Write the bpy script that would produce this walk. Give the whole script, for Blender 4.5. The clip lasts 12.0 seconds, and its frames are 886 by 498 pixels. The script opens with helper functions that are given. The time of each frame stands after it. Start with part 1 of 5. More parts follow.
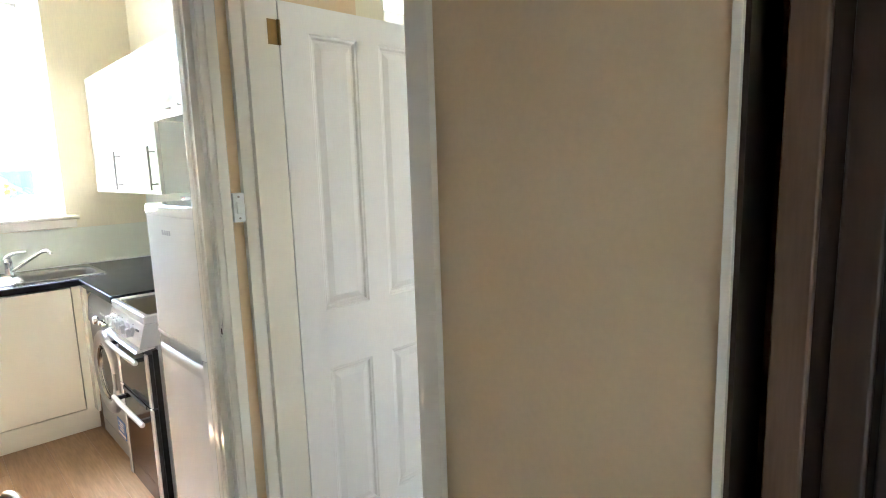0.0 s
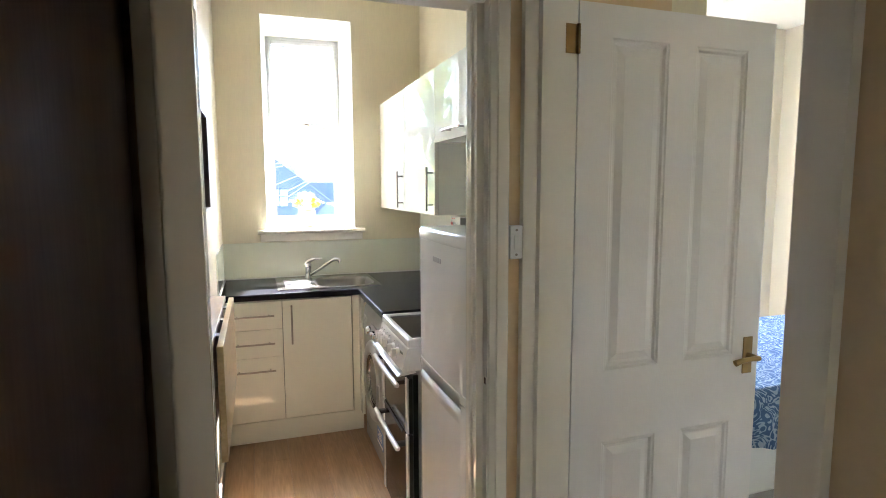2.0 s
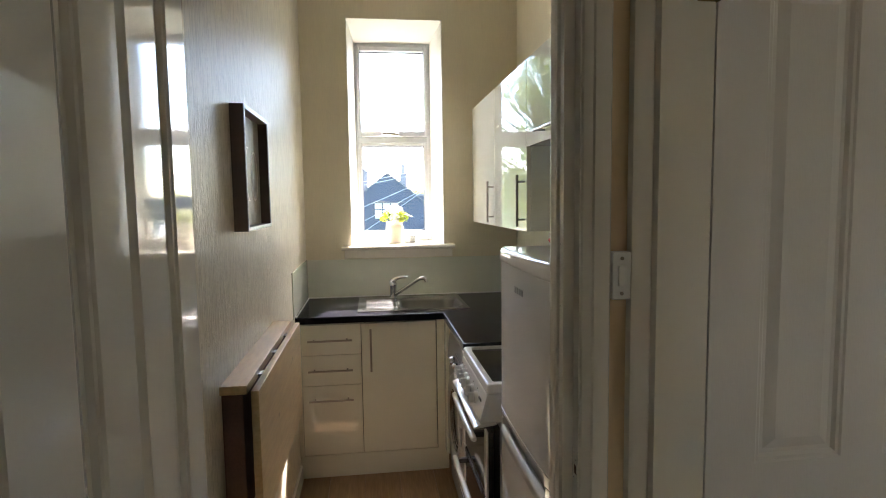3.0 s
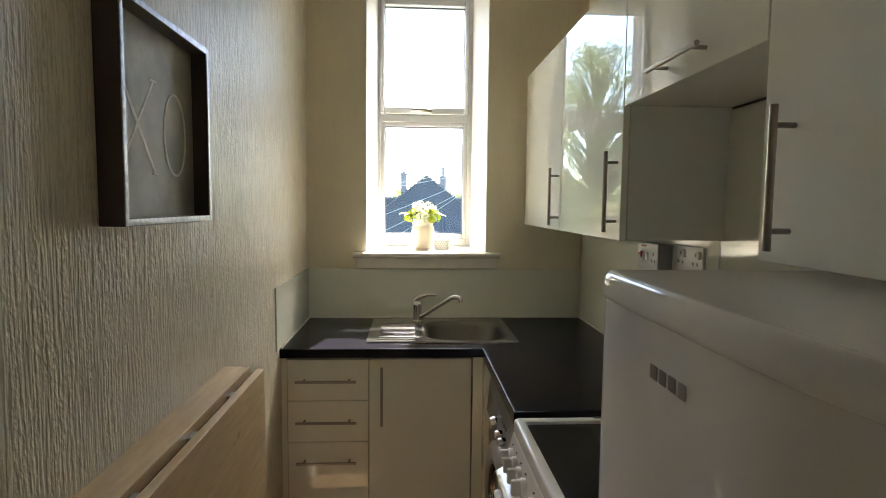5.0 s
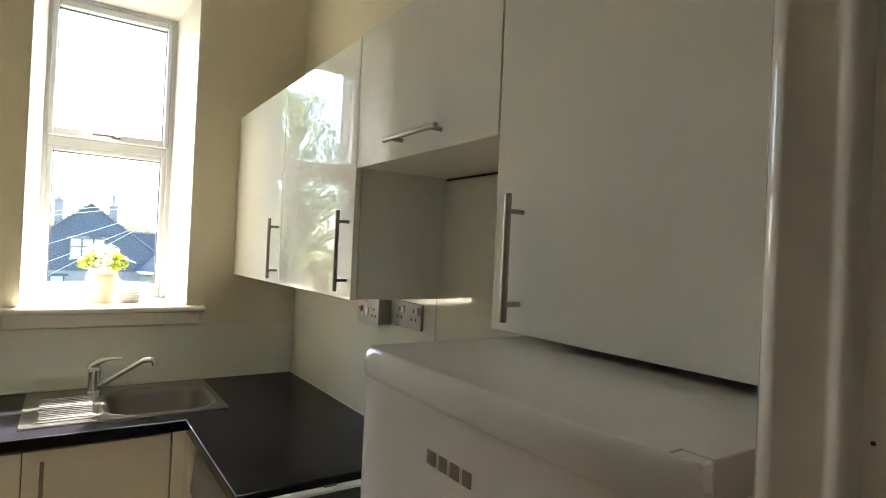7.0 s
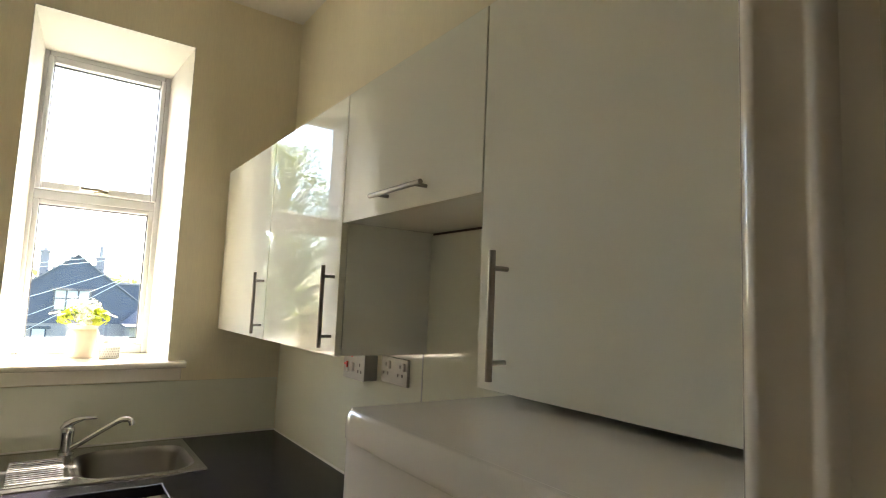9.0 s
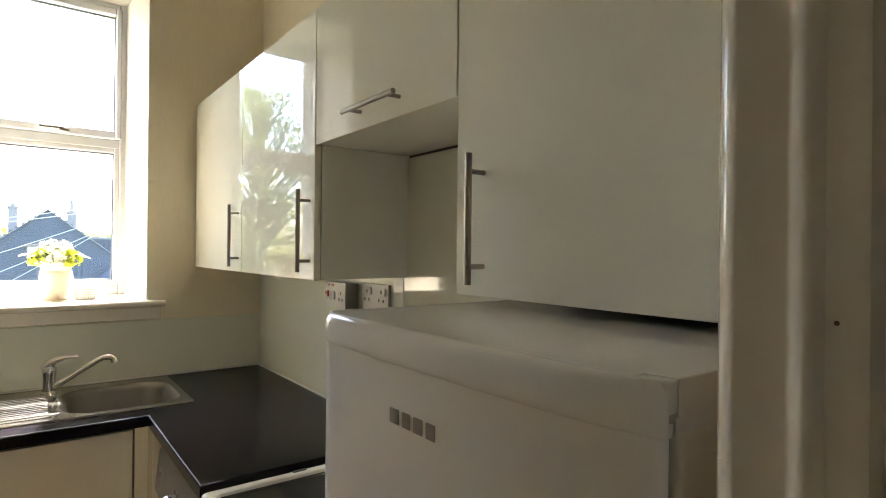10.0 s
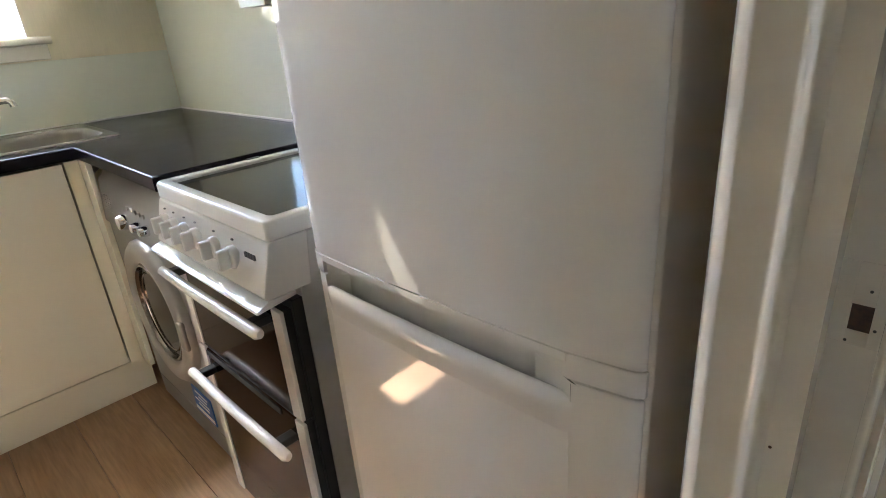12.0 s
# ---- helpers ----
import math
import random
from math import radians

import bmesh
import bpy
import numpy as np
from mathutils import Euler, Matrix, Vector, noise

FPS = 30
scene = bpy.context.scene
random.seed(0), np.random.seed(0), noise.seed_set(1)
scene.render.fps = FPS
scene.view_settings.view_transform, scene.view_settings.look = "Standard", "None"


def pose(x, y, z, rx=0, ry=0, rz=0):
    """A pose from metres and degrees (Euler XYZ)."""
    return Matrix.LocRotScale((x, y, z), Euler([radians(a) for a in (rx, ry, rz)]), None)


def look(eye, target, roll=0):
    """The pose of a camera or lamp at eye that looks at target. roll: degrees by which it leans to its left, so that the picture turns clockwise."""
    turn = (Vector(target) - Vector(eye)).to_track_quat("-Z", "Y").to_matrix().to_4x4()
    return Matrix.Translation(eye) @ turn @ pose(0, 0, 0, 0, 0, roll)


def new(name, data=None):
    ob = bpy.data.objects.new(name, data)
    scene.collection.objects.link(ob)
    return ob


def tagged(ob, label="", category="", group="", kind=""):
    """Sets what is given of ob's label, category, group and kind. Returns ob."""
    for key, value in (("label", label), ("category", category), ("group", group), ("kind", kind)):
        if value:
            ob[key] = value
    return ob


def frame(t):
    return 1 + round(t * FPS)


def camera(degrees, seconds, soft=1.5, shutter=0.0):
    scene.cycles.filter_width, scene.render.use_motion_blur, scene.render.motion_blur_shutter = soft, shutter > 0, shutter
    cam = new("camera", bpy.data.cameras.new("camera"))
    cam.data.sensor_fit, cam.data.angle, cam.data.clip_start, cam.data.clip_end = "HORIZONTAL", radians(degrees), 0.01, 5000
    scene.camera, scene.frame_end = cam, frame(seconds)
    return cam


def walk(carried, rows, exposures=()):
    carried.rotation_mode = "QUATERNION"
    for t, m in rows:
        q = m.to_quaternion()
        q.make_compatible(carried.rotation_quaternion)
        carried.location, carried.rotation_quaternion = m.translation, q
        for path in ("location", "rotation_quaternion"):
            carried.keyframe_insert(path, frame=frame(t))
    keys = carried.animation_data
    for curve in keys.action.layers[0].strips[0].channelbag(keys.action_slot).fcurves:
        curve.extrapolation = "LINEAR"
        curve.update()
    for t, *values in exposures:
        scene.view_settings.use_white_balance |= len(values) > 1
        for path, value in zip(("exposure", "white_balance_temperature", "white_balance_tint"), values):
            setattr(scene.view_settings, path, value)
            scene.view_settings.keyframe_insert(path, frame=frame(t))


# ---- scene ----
cam = camera(77.0, 12.0, soft=1.0)
PATH = [
    (0, (0.22, 0.282, 1.486), (1.589, 1.709, 1.188), -1.8),
    (0.5, (0.2, 0.326, 1.486), (1.318, 1.961, 1.205), -0.9),
    (1, (0.204, 0.37, 1.486), (1.139, 2.119, 1.221), -0.3),
    (1.5, (0.246, 0.456, 1.507), (1.011, 2.287, 1.257), -0.1),
    (2, (0.305, 0.61, 1.521), (0.934, 2.496, 1.303), -0.2),
    (2.5, (0.383, 0.771, 1.52), (0.849, 2.707, 1.333), -0.5),
    (3, (0.499, 0.971, 1.52), (0.75, 2.948, 1.348), -0.8),
    (3.2, (0.522, 1.065, 1.504), (0.709, 3.049, 1.335), -0.7),
    (4.8, (0.613, 1.762, 1.474), (0.681, 3.754, 1.313), 0.2),
    (5, (0.589, 1.803, 1.475), (0.704, 3.793, 1.318), 0.6),
    (5.5, (0.542, 1.866, 1.478), (0.866, 3.834, 1.324), 1.0),
    (6, (0.526, 1.889, 1.469), (1.194, 3.768, 1.319), 1.5),
    (6.5, (0.519, 1.903, 1.496), (1.504, 3.64, 1.383), 2.3),
    (7, (0.51, 1.892, 1.522), (1.63, 3.549, 1.538), 2.6),
    (7.5, (0.512, 1.897, 1.541), (1.687, 3.509, 1.682), 2.5),
    (7.7, (0.508, 1.895, 1.548), (1.696, 3.495, 1.718), 2.3),
    (9.5, (0.531, 1.892, 1.512), (1.656, 3.534, 1.71), 2.4),
    (10, (0.539, 1.902, 1.468), (1.743, 3.499, 1.472), 0.6),
    (10.5, (0.544, 1.904, 1.392), (1.825, 3.389, 1.001), -3.5),
    (11, (0.533, 1.909, 1.333), (1.817, 3.316, 0.724), -5.5),
    (11.5, (0.506, 1.9, 1.275), (1.768, 3.263, 0.534), -5.9),
    (12, (0.484, 1.935, 1.191), (1.755, 3.276, 0.427), -4.7),
]
EXPOSURES = [(0.0, 6.22, 5400, 13), (0.5, 5.65, 5450, 14), (1.0, 5.5, 5600, 14), (1.5, 5.45, 5750, 15), (2.0, 5.18, 5800, 15), (2.5, 4.8, 5950, 15), (3.0, 4.0, 6250, 15), (5.0, 3.53, 6500, 11), (5.5, 3.53, 6500, 11), (6.5, 3.88, 6500, 11), (7.5, 4.05, 6700, 12), (9.5, 3.95, 6950, 13), (10.5, 4.45, 6550, 14), (11.0, 4.85, 6250, 14), (12.0, 5.1, 5800, 14)]
walk(cam, [(t, look(eye, target, roll)) for t, eye, target, roll in PATH], EXPOSURES)


# ---- light ----
SUN_WAY = Vector((0.29, 1.0, 1.43)).normalized()
world = bpy.data.worlds.new("sky")
scene.world = world
world.use_nodes = True
wn = world.node_tree.nodes
sky = wn.new("ShaderNodeTexSky")
sky.sky_type, sky.sun_disc = "NISHITA", False
sky.sun_elevation = math.asin(SUN_WAY.z)
sky.sun_rotation = math.atan2(SUN_WAY.x, SUN_WAY.y)
world.node_tree.links.new(sky.outputs[0], wn["Background"].inputs[0])
wn["Background"].inputs[1].default_value = 0.15

sun = new("sun", bpy.data.lights.new("sun", "SUN"))
sun.data.energy, sun.data.angle, sun.data.color = 3.2, radians(0.6), (1.0, 0.95, 0.86)
sun.matrix_world = look(SUN_WAY * 30, (0, 0, 0))


# ---- materials ----
def material(name, color, rough=0.5, metal=0.0, coat=0.0, grain=0.0, grain_scale=40.0, stain=0.0, stain_scale=3.0,
             bump=0.0, bump_scale=60.0, stretch=(1, 1, 1), rough_var=0.0, random_tone=0.0, tint=None, relief=0.003):
    """A principled material with large stains, fine grain, and fine relief, in object space metres."""
    m = bpy.data.materials.new(name)
    m.use_nodes = True
    nt = m.node_tree
    n, l = nt.nodes, nt.links
    b = n["Principled BSDF"]
    b.inputs["Roughness"].default_value, b.inputs["Metallic"].default_value = rough, metal
    b.inputs["Coat Weight"].default_value, b.inputs["Coat Roughness"].default_value = coat, 0.04
    geo = n.new("ShaderNodeNewGeometry")
    mapping = n.new("ShaderNodeMapping")
    mapping.inputs["Scale"].default_value = stretch
    l.new(geo.outputs["Position"], mapping.inputs["Vector"])

    def noise_of(scale, detail=3.0):
        t = n.new("ShaderNodeTexNoise")
        t.inputs["Scale"].default_value, t.inputs["Detail"].default_value = scale, detail
        l.new(mapping.outputs[0], t.inputs["Vector"])
        return t.outputs["Fac"]

    def mixed(fac, a, other):
        mix = n.new("ShaderNodeMix")
        mix.data_type = "RGBA"
        l.new(fac, mix.inputs[0])
        for sock, v in ((mix.inputs[6], a), (mix.inputs[7], other)):
            if isinstance(v, tuple):
                sock.default_value = (*v, 1)
            else:
                l.new(v, sock)
        return mix.outputs[2]

    out = color
    dark = tint or tuple(c * 0.55 for c in color)
    for amount, scale in ((stain, stain_scale), (grain, grain_scale)):
        if amount:
            ramp = n.new("ShaderNodeMapRange")
            ramp.inputs["From Min"].default_value, ramp.inputs["From Max"].default_value = 0.35, 0.75
            ramp.inputs["To Max"].default_value = amount
            l.new(noise_of(scale), ramp.inputs["Value"])
            out = mixed(ramp.outputs[0], out, dark)
    if random_tone:
        info = n.new("ShaderNodeObjectInfo")
        ramp = n.new("ShaderNodeMapRange")
        ramp.inputs["To Max"].default_value = random_tone
        l.new(info.outputs["Random"], ramp.inputs["Value"])
        out = mixed(ramp.outputs[0], out, dark)
    if isinstance(out, tuple):
        b.inputs["Base Color"].default_value = (*out, 1)
    else:
        l.new(out, b.inputs["Base Color"])
    if rough_var:
        ramp = n.new("ShaderNodeMapRange")
        ramp.inputs["To Min"].default_value, ramp.inputs["To Max"].default_value = rough - rough_var, rough + rough_var
        l.new(noise_of(9.0), ramp.inputs["Value"])
        l.new(ramp.outputs[0], b.inputs["Roughness"])
    if bump:
        bp = n.new("ShaderNodeBump")
        bp.inputs["Strength"].default_value, bp.inputs["Distance"].default_value = bump, relief
        l.new(noise_of(bump_scale), bp.inputs["Height"])
        l.new(bp.outputs[0], b.inputs["Normal"])
    return m


def window_glass(name):
    m = bpy.data.materials.new(name)
    m.use_nodes = True
    b = m.node_tree.nodes["Principled BSDF"]
    b.inputs["Transmission Weight"].default_value, b.inputs["Roughness"].default_value = 1.0, 0.0
    b.inputs["IOR"].default_value = 1.45
    b.inputs["Base Color"].default_value = (0.97, 0.99, 0.98, 1)
    return m


def string_wallpaper(name, color, dark, relief):
    """Ribbed vinyl paper: broken upright strings, with grainy stretches between them."""
    m = bpy.data.materials.new(name)
    m.use_nodes = True
    n, l = m.node_tree.nodes, m.node_tree.links
    b = n["Principled BSDF"]
    b.inputs["Roughness"].default_value = 0.42
    place = n.new("ShaderNodeNewGeometry").outputs["Position"]

    def noise_of(stretch, detail):
        mapping, t = n.new("ShaderNodeMapping"), n.new("ShaderNodeTexNoise")
        mapping.inputs["Scale"].default_value = stretch
        t.inputs["Scale"].default_value, t.inputs["Detail"].default_value = 1.0, detail
        l.new(place, mapping.inputs["Vector"])
        l.new(mapping.outputs[0], t.inputs["Vector"])
        return t.outputs["Fac"]

    def ranged(value, a, z, lo, hi):
        t = n.new("ShaderNodeMapRange")
        for k, v in zip(("From Min", "From Max", "To Min", "To Max"), (a, z, lo, hi)):
            t.inputs[k].default_value = v
        l.new(value, t.inputs["Value"])
        return t.outputs[0]

    def sum_of(op, a, c):
        t = n.new("ShaderNodeMath")
        t.operation = op
        l.new(a, t.inputs[0])
        l.new(c, t.inputs[1])
        return t.outputs[0]
    strings = ranged(noise_of((165, 165, 13), 1.0), 0.38, 0.62, 0.0, 1.0)
    grains = ranged(noise_of((150, 150, 75), 2.0), 0.35, 0.68, 0.0, 1.0)
    patches = ranged(noise_of((38, 38, 5), 2.0), 0.40, 0.60, 0.25, 1.0)
    height = sum_of("ADD", strings, sum_of("MULTIPLY", grains, patches))
    tone = n.new("ShaderNodeMix")
    tone.data_type = "RGBA"
    tone.inputs[6].default_value, tone.inputs[7].default_value = (*dark, 1), (*color, 1)
    l.new(ranged(height, 0.1, 0.95, 0.0, 1.0), tone.inputs[0])
    l.new(tone.outputs[2], b.inputs["Base Color"])
    bp = n.new("ShaderNodeBump")
    bp.inputs["Strength"].default_value, bp.inputs["Distance"].default_value = 1.0, relief
    l.new(height, bp.inputs["Height"])
    l.new(bp.outputs[0], b.inputs["Normal"])
    return m


WALLPAPER = string_wallpaper("ribbed_wallpaper", (0.74, 0.665, 0.515), (0.58, 0.51, 0.385), 0.00095)
CREAM = material("cream_wallpaper", (0.83, 0.755, 0.565), 0.5, grain=0.12, grain_scale=34, stain=0.06, stain_scale=2,
                 bump=0.2, bump_scale=30, stretch=(8, 8, 0.6))
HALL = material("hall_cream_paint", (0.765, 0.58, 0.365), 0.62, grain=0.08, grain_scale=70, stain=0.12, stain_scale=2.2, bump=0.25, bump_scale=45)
BEDWALL = material("pale_bedroom_paint", (0.78, 0.71, 0.58), 0.7, stain=0.06, stain_scale=1.5, grain=0.05, grain_scale=60, bump=0.1, bump_scale=70)
BEDCARPET = material("beige_carpet", (0.46, 0.42, 0.37), 0.95, grain=0.4, grain_scale=250, stain=0.2, bump=0.6, bump_scale=300)
PALECARPET = material("pale_carpet", (0.62, 0.59, 0.54), 0.95, grain=0.3, grain_scale=250, stain=0.15, bump=0.6, bump_scale=300)
BROWNWALL = material("dark_brown_wallpaper", (0.46, 0.33, 0.30), 0.6, grain=0.3, grain_scale=20, stain=0.3, stain_scale=3, bump=0.3, bump_scale=30, stretch=(4, 4, 0.4))
PLASTER = material("white_plaster", (0.82, 0.79, 0.72), 0.75, stain=0.06, bump=0.1, bump_scale=80)
REVEAL = material("old_white_reveal_paint", (0.72, 0.69, 0.62), 0.6, stain=0.08, stain_scale=4, bump=0.1, bump_scale=60)
GLOSS = material("white_gloss_paint", (0.86, 0.805, 0.71), 0.065, stain=0.05, stain_scale=5, bump=0.02, bump_scale=22, rough_var=0.03, stretch=(1, 1, 0.35))
DOORPAINT = material("white_door_paint", (0.85, 0.81, 0.785), 0.3, stain=0.05, stain_scale=5, bump=0.1, bump_scale=90, stretch=(3, 3, 0.5))
CAB = material("gloss_white_cabinet", (0.85, 0.84, 0.73), 0.02, stain=0.03, bump=0.0)
CAB.node_tree.nodes["Principled BSDF"].inputs["Specular IOR Level"].default_value = 0.36
CARCASS = material("cabinet_carcass", (0.85, 0.85, 0.76), 0.14, stain=0.03)
BLACKTOP = material("black_worktop", (0.008, 0.007, 0.011), 0.17, grain=0.4, grain_scale=400, tint=(0.02, 0.02, 0.022), bump=0.05, bump_scale=500, rough_var=0.05)
BLACKTOP.node_tree.nodes["Principled BSDF"].inputs["Specular IOR Level"].default_value = 0.13
STEEL = material("stainless_steel", (0.37, 0.355, 0.335), 0.19, metal=1.0, grain=0.25, grain_scale=60, stretch=(0.5, 14, 14), bump=0.05, bump_scale=60, rough_var=0.07)
# darker, rougher steel than the deck's
BOWLSTEEL = material("darker_bowl_steel", (0.25, 0.235, 0.212), 0.32, metal=1.0, grain=0.06, grain_scale=200, rough_var=0.02)
NICKEL = material("brushed_nickel", (0.38, 0.345, 0.30), 0.28, metal=1.0, grain=0.2, grain_scale=300)
CHROME = material("chrome", (0.75, 0.75, 0.75), 0.06, metal=1.0, stain=0.1, stain_scale=20)
BRASS = material("brass", (0.30, 0.20, 0.085), 0.38, metal=1.0, stain=0.4, stain_scale=30)
SPLASH = material("pale_green_glass_splashback", (0.79, 0.80, 0.68), 0.06, coat=0.3, stain=0.03)
FRIDGE = material("white_fridge_enamel", (0.84, 0.82, 0.785), 0.035, coat=0.1, stain=0.03)
ENAMEL = material("white_enamel", (0.80, 0.79, 0.76), 0.12, coat=0.3, stain=0.05, stain_scale=12)
SILVER = material("silver_grey_enamel", (0.25, 0.245, 0.232), 0.36, metal=0.35, grain=0.08, grain_scale=300)
FRIDGESIDE = material("white_fridge_side", (0.82, 0.78, 0.70), 0.38, stain=0.04, bump=0.1, bump_scale=300)
BRIGHTSILVER = material("silver_paint", (0.35, 0.34, 0.325), 0.3, metal=0.5, grain=0.06, grain_scale=300)
SIDEGREY = material("galvanised_side", (0.60, 0.60, 0.59), 0.4, metal=0.2, grain=0.15, grain_scale=25)
BLACKGLASS = material("black_glass", (0.012, 0.012, 0.011), 0.07, stain=0.2, tint=(0.03, 0.03, 0.03))
BLACKGLASS.node_tree.nodes["Principled BSDF"].inputs["Specular IOR Level"].default_value = 0.25
OVENGLASS = material("brown_oven_glass", (0.032, 0.018, 0.012), 0.08, stain=0.2)
OVENGLASS.node_tree.nodes["Principled BSDF"].inputs["Specular IOR Level"].default_value = 0.15
BLACK = material("black_plastic", (0.02, 0.02, 0.022), 0.35, grain=0.2, grain_scale=200)
GREYPLASTIC = material("grey_socket_plate", (0.44, 0.43, 0.415), 0.4, metal=0.4, stain=0.06)
WHITEPLASTIC = material("white_plastic", (0.80, 0.79, 0.76), 0.3, stain=0.05)
RED = material("red_plastic", (0.5, 0.03, 0.03), 0.35, stain=0.1)
BLUE = material("blue_label", (0.03, 0.13, 0.42), 0.35, stain=0.05)
UPVC = material("white_upvc", (0.58, 0.585, 0.595), 0.2, stain=0.05)
GASKET = material("grey_gasket", (0.10, 0.10, 0.11), 0.6, stain=0.1)
GLASS = window_glass("clear_glass")
OAK = material("oak_laminate", (0.47, 0.30, 0.17), 0.36, grain=0.55, grain_scale=14, stain=0.4, stain_scale=3, tint=(0.20, 0.115, 0.055),
               stretch=(8, 0.6, 1), bump=0.15, bump_scale=50, random_tone=0.4)
def add_knots(mat, stretch, near, far, color):
    """Scattered dark knots over a wood."""
    nt = mat.node_tree
    knot_map, cells = nt.nodes.new("ShaderNodeMapping"), nt.nodes.new("ShaderNodeTexVoronoi")
    knot_map.inputs["Scale"].default_value = stretch
    cells.inputs["Scale"].default_value = 1.0
    fade = nt.nodes.new("ShaderNodeMapRange")
    fade.inputs["From Min"].default_value, fade.inputs["From Max"].default_value = near, far
    fade.inputs["To Min"].default_value, fade.inputs["To Max"].default_value = 0.75, 0.0
    mix = nt.nodes.new("ShaderNodeMix")
    mix.data_type = "RGBA"
    mix.inputs[7].default_value = (*color, 1)
    bsdf = nt.nodes["Principled BSDF"]
    nt.links.new(nt.nodes.new("ShaderNodeNewGeometry").outputs["Position"], knot_map.inputs["Vector"])
    nt.links.new(knot_map.outputs[0], cells.inputs["Vector"])
    nt.links.new(cells.outputs["Distance"], fade.inputs["Value"])
    nt.links.new(fade.outputs[0], mix.inputs[0])
    nt.links.new(bsdf.inputs["Base Color"].links[0].from_socket, mix.inputs[6])
    nt.links.new(mix.outputs[2], bsdf.inputs["Base Color"])


add_knots(OAK, (4.6, 2.1, 1), 0.02, 0.075, (0.13, 0.065, 0.03))
BEECH = material("birch_board", (0.66, 0.49, 0.27), 0.3, grain=0.5, grain_scale=14, stain=0.4, stain_scale=3, tint=(0.42, 0.26, 0.12),
                 stretch=(6, 0.8, 6), bump=0.06, bump_scale=60)
add_knots(BEECH, (1, 6.5, 9.5), 0.03, 0.10, (0.20, 0.10, 0.045))
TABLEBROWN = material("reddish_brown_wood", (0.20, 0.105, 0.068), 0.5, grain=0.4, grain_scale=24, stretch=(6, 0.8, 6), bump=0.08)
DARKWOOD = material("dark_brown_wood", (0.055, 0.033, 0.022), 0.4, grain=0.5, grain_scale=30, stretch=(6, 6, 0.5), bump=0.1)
RUSTWOOD = material("bare_brown_wood", (0.10, 0.042, 0.022), 0.7, grain=0.7, grain_scale=260, tint=(0.01, 0.006, 0.005))
BROWNWOOD = material("mid_brown_wood", (0.17, 0.105, 0.07), 0.4, grain=0.5, grain_scale=30, stretch=(6, 6, 0.5), bump=0.1)
PEWTER = material("dark_pewter_frame", (0.088, 0.062, 0.056), 0.33, metal=0.2, grain=0.3, grain_scale=60)
PEWTER_EDGE = material("worn_pewter_edge", (0.40, 0.41, 0.45), 0.4, metal=0.7, grain=0.6, grain_scale=90, tint=(0.06, 0.05, 0.05))
SLATE_BOARD = material("grey_art_board", (0.42, 0.39, 0.29), 0.55, stain=0.8, stain_scale=13, grain=0.3, grain_scale=60, tint=(0.22, 0.205, 0.15))
CHALK = material("chalk_letters", (0.80, 0.76, 0.66), 0.7, grain=0.4, grain_scale=60)
CERAMIC = material("cream_ceramic", (0.72, 0.64, 0.50), 0.25, stain=0.15, stain_scale=18)
JARWHITE = material("white_ceramic", (0.75, 0.74, 0.70), 0.35, grain=0.3, grain_scale=160)
PETAL = material("white_petal", (0.80, 0.80, 0.66), 0.6, grain=0.1)
PETAL_GREEN = material("lime_petal", (0.55, 0.62, 0.06), 0.6, grain=0.2)
LEAF = material("flower_leaf", (0.12, 0.22, 0.05), 0.5, grain=0.2)
CARPET = material("hall_carpet", (0.16, 0.11, 0.08), 0.95, grain=0.5, grain_scale=250, stain=0.2, bump=0.6, bump_scale=300)
SLATE = material("roof_slate", (0.050, 0.060, 0.085), 0.55, grain=0.4, grain_scale=3, stain=0.3, stain_scale=0.5, random_tone=0.5)
RENDER = material("grey_roughcast", (0.20, 0.185, 0.18), 0.85, grain=0.3, grain_scale=12, stain=0.3, stain_scale=0.7)
GRASS = material("rough_grass", (0.07, 0.11, 0.03), 0.9, grain=0.5, grain_scale=2, stain=0.4, stain_scale=0.2)
FOLIAGE = material("tree_leaves", (0.12, 0.16, 0.045), 0.55, stain=0.4, stain_scale=1.5, grain=0.4, grain_scale=9)
fn = FOLIAGE.node_tree
through_leaf = fn.nodes.new("ShaderNodeBsdfTranslucent")
through_leaf.inputs["Color"].default_value = (0.30, 0.36, 0.05, 1)
leaf_mix = fn.nodes.new("ShaderNodeMixShader")
leaf_mix.inputs[0].default_value = 0.45
fn.links.new(fn.nodes["Principled BSDF"].outputs[0], leaf_mix.inputs[1])
fn.links.new(through_leaf.outputs[0], leaf_mix.inputs[2])
fn.links.new(leaf_mix.outputs[0], fn.nodes["Material Output"].inputs["Surface"])
BARK = material("bark", (0.12, 0.09, 0.06), 0.85, grain=0.5, grain_scale=20, bump=0.8, bump_scale=30)
CABLE = material("pale_cable", (0.55, 0.55, 0.55), 0.5, grain=0.1)
CURTAIN = material("net_curtain", (0.42, 0.43, 0.44), 0.8, grain=0.3, grain_scale=8)
DARKPANE = material("house_pane", (0.05, 0.06, 0.08), 0.08, stain=0.2)
INK = material("dark_print", (0.05, 0.05, 0.055), 0.5, grain=0.1)
LOGO = material("grey_badge", (0.30, 0.29, 0.29), 0.3, metal=0.7, grain=0.1)


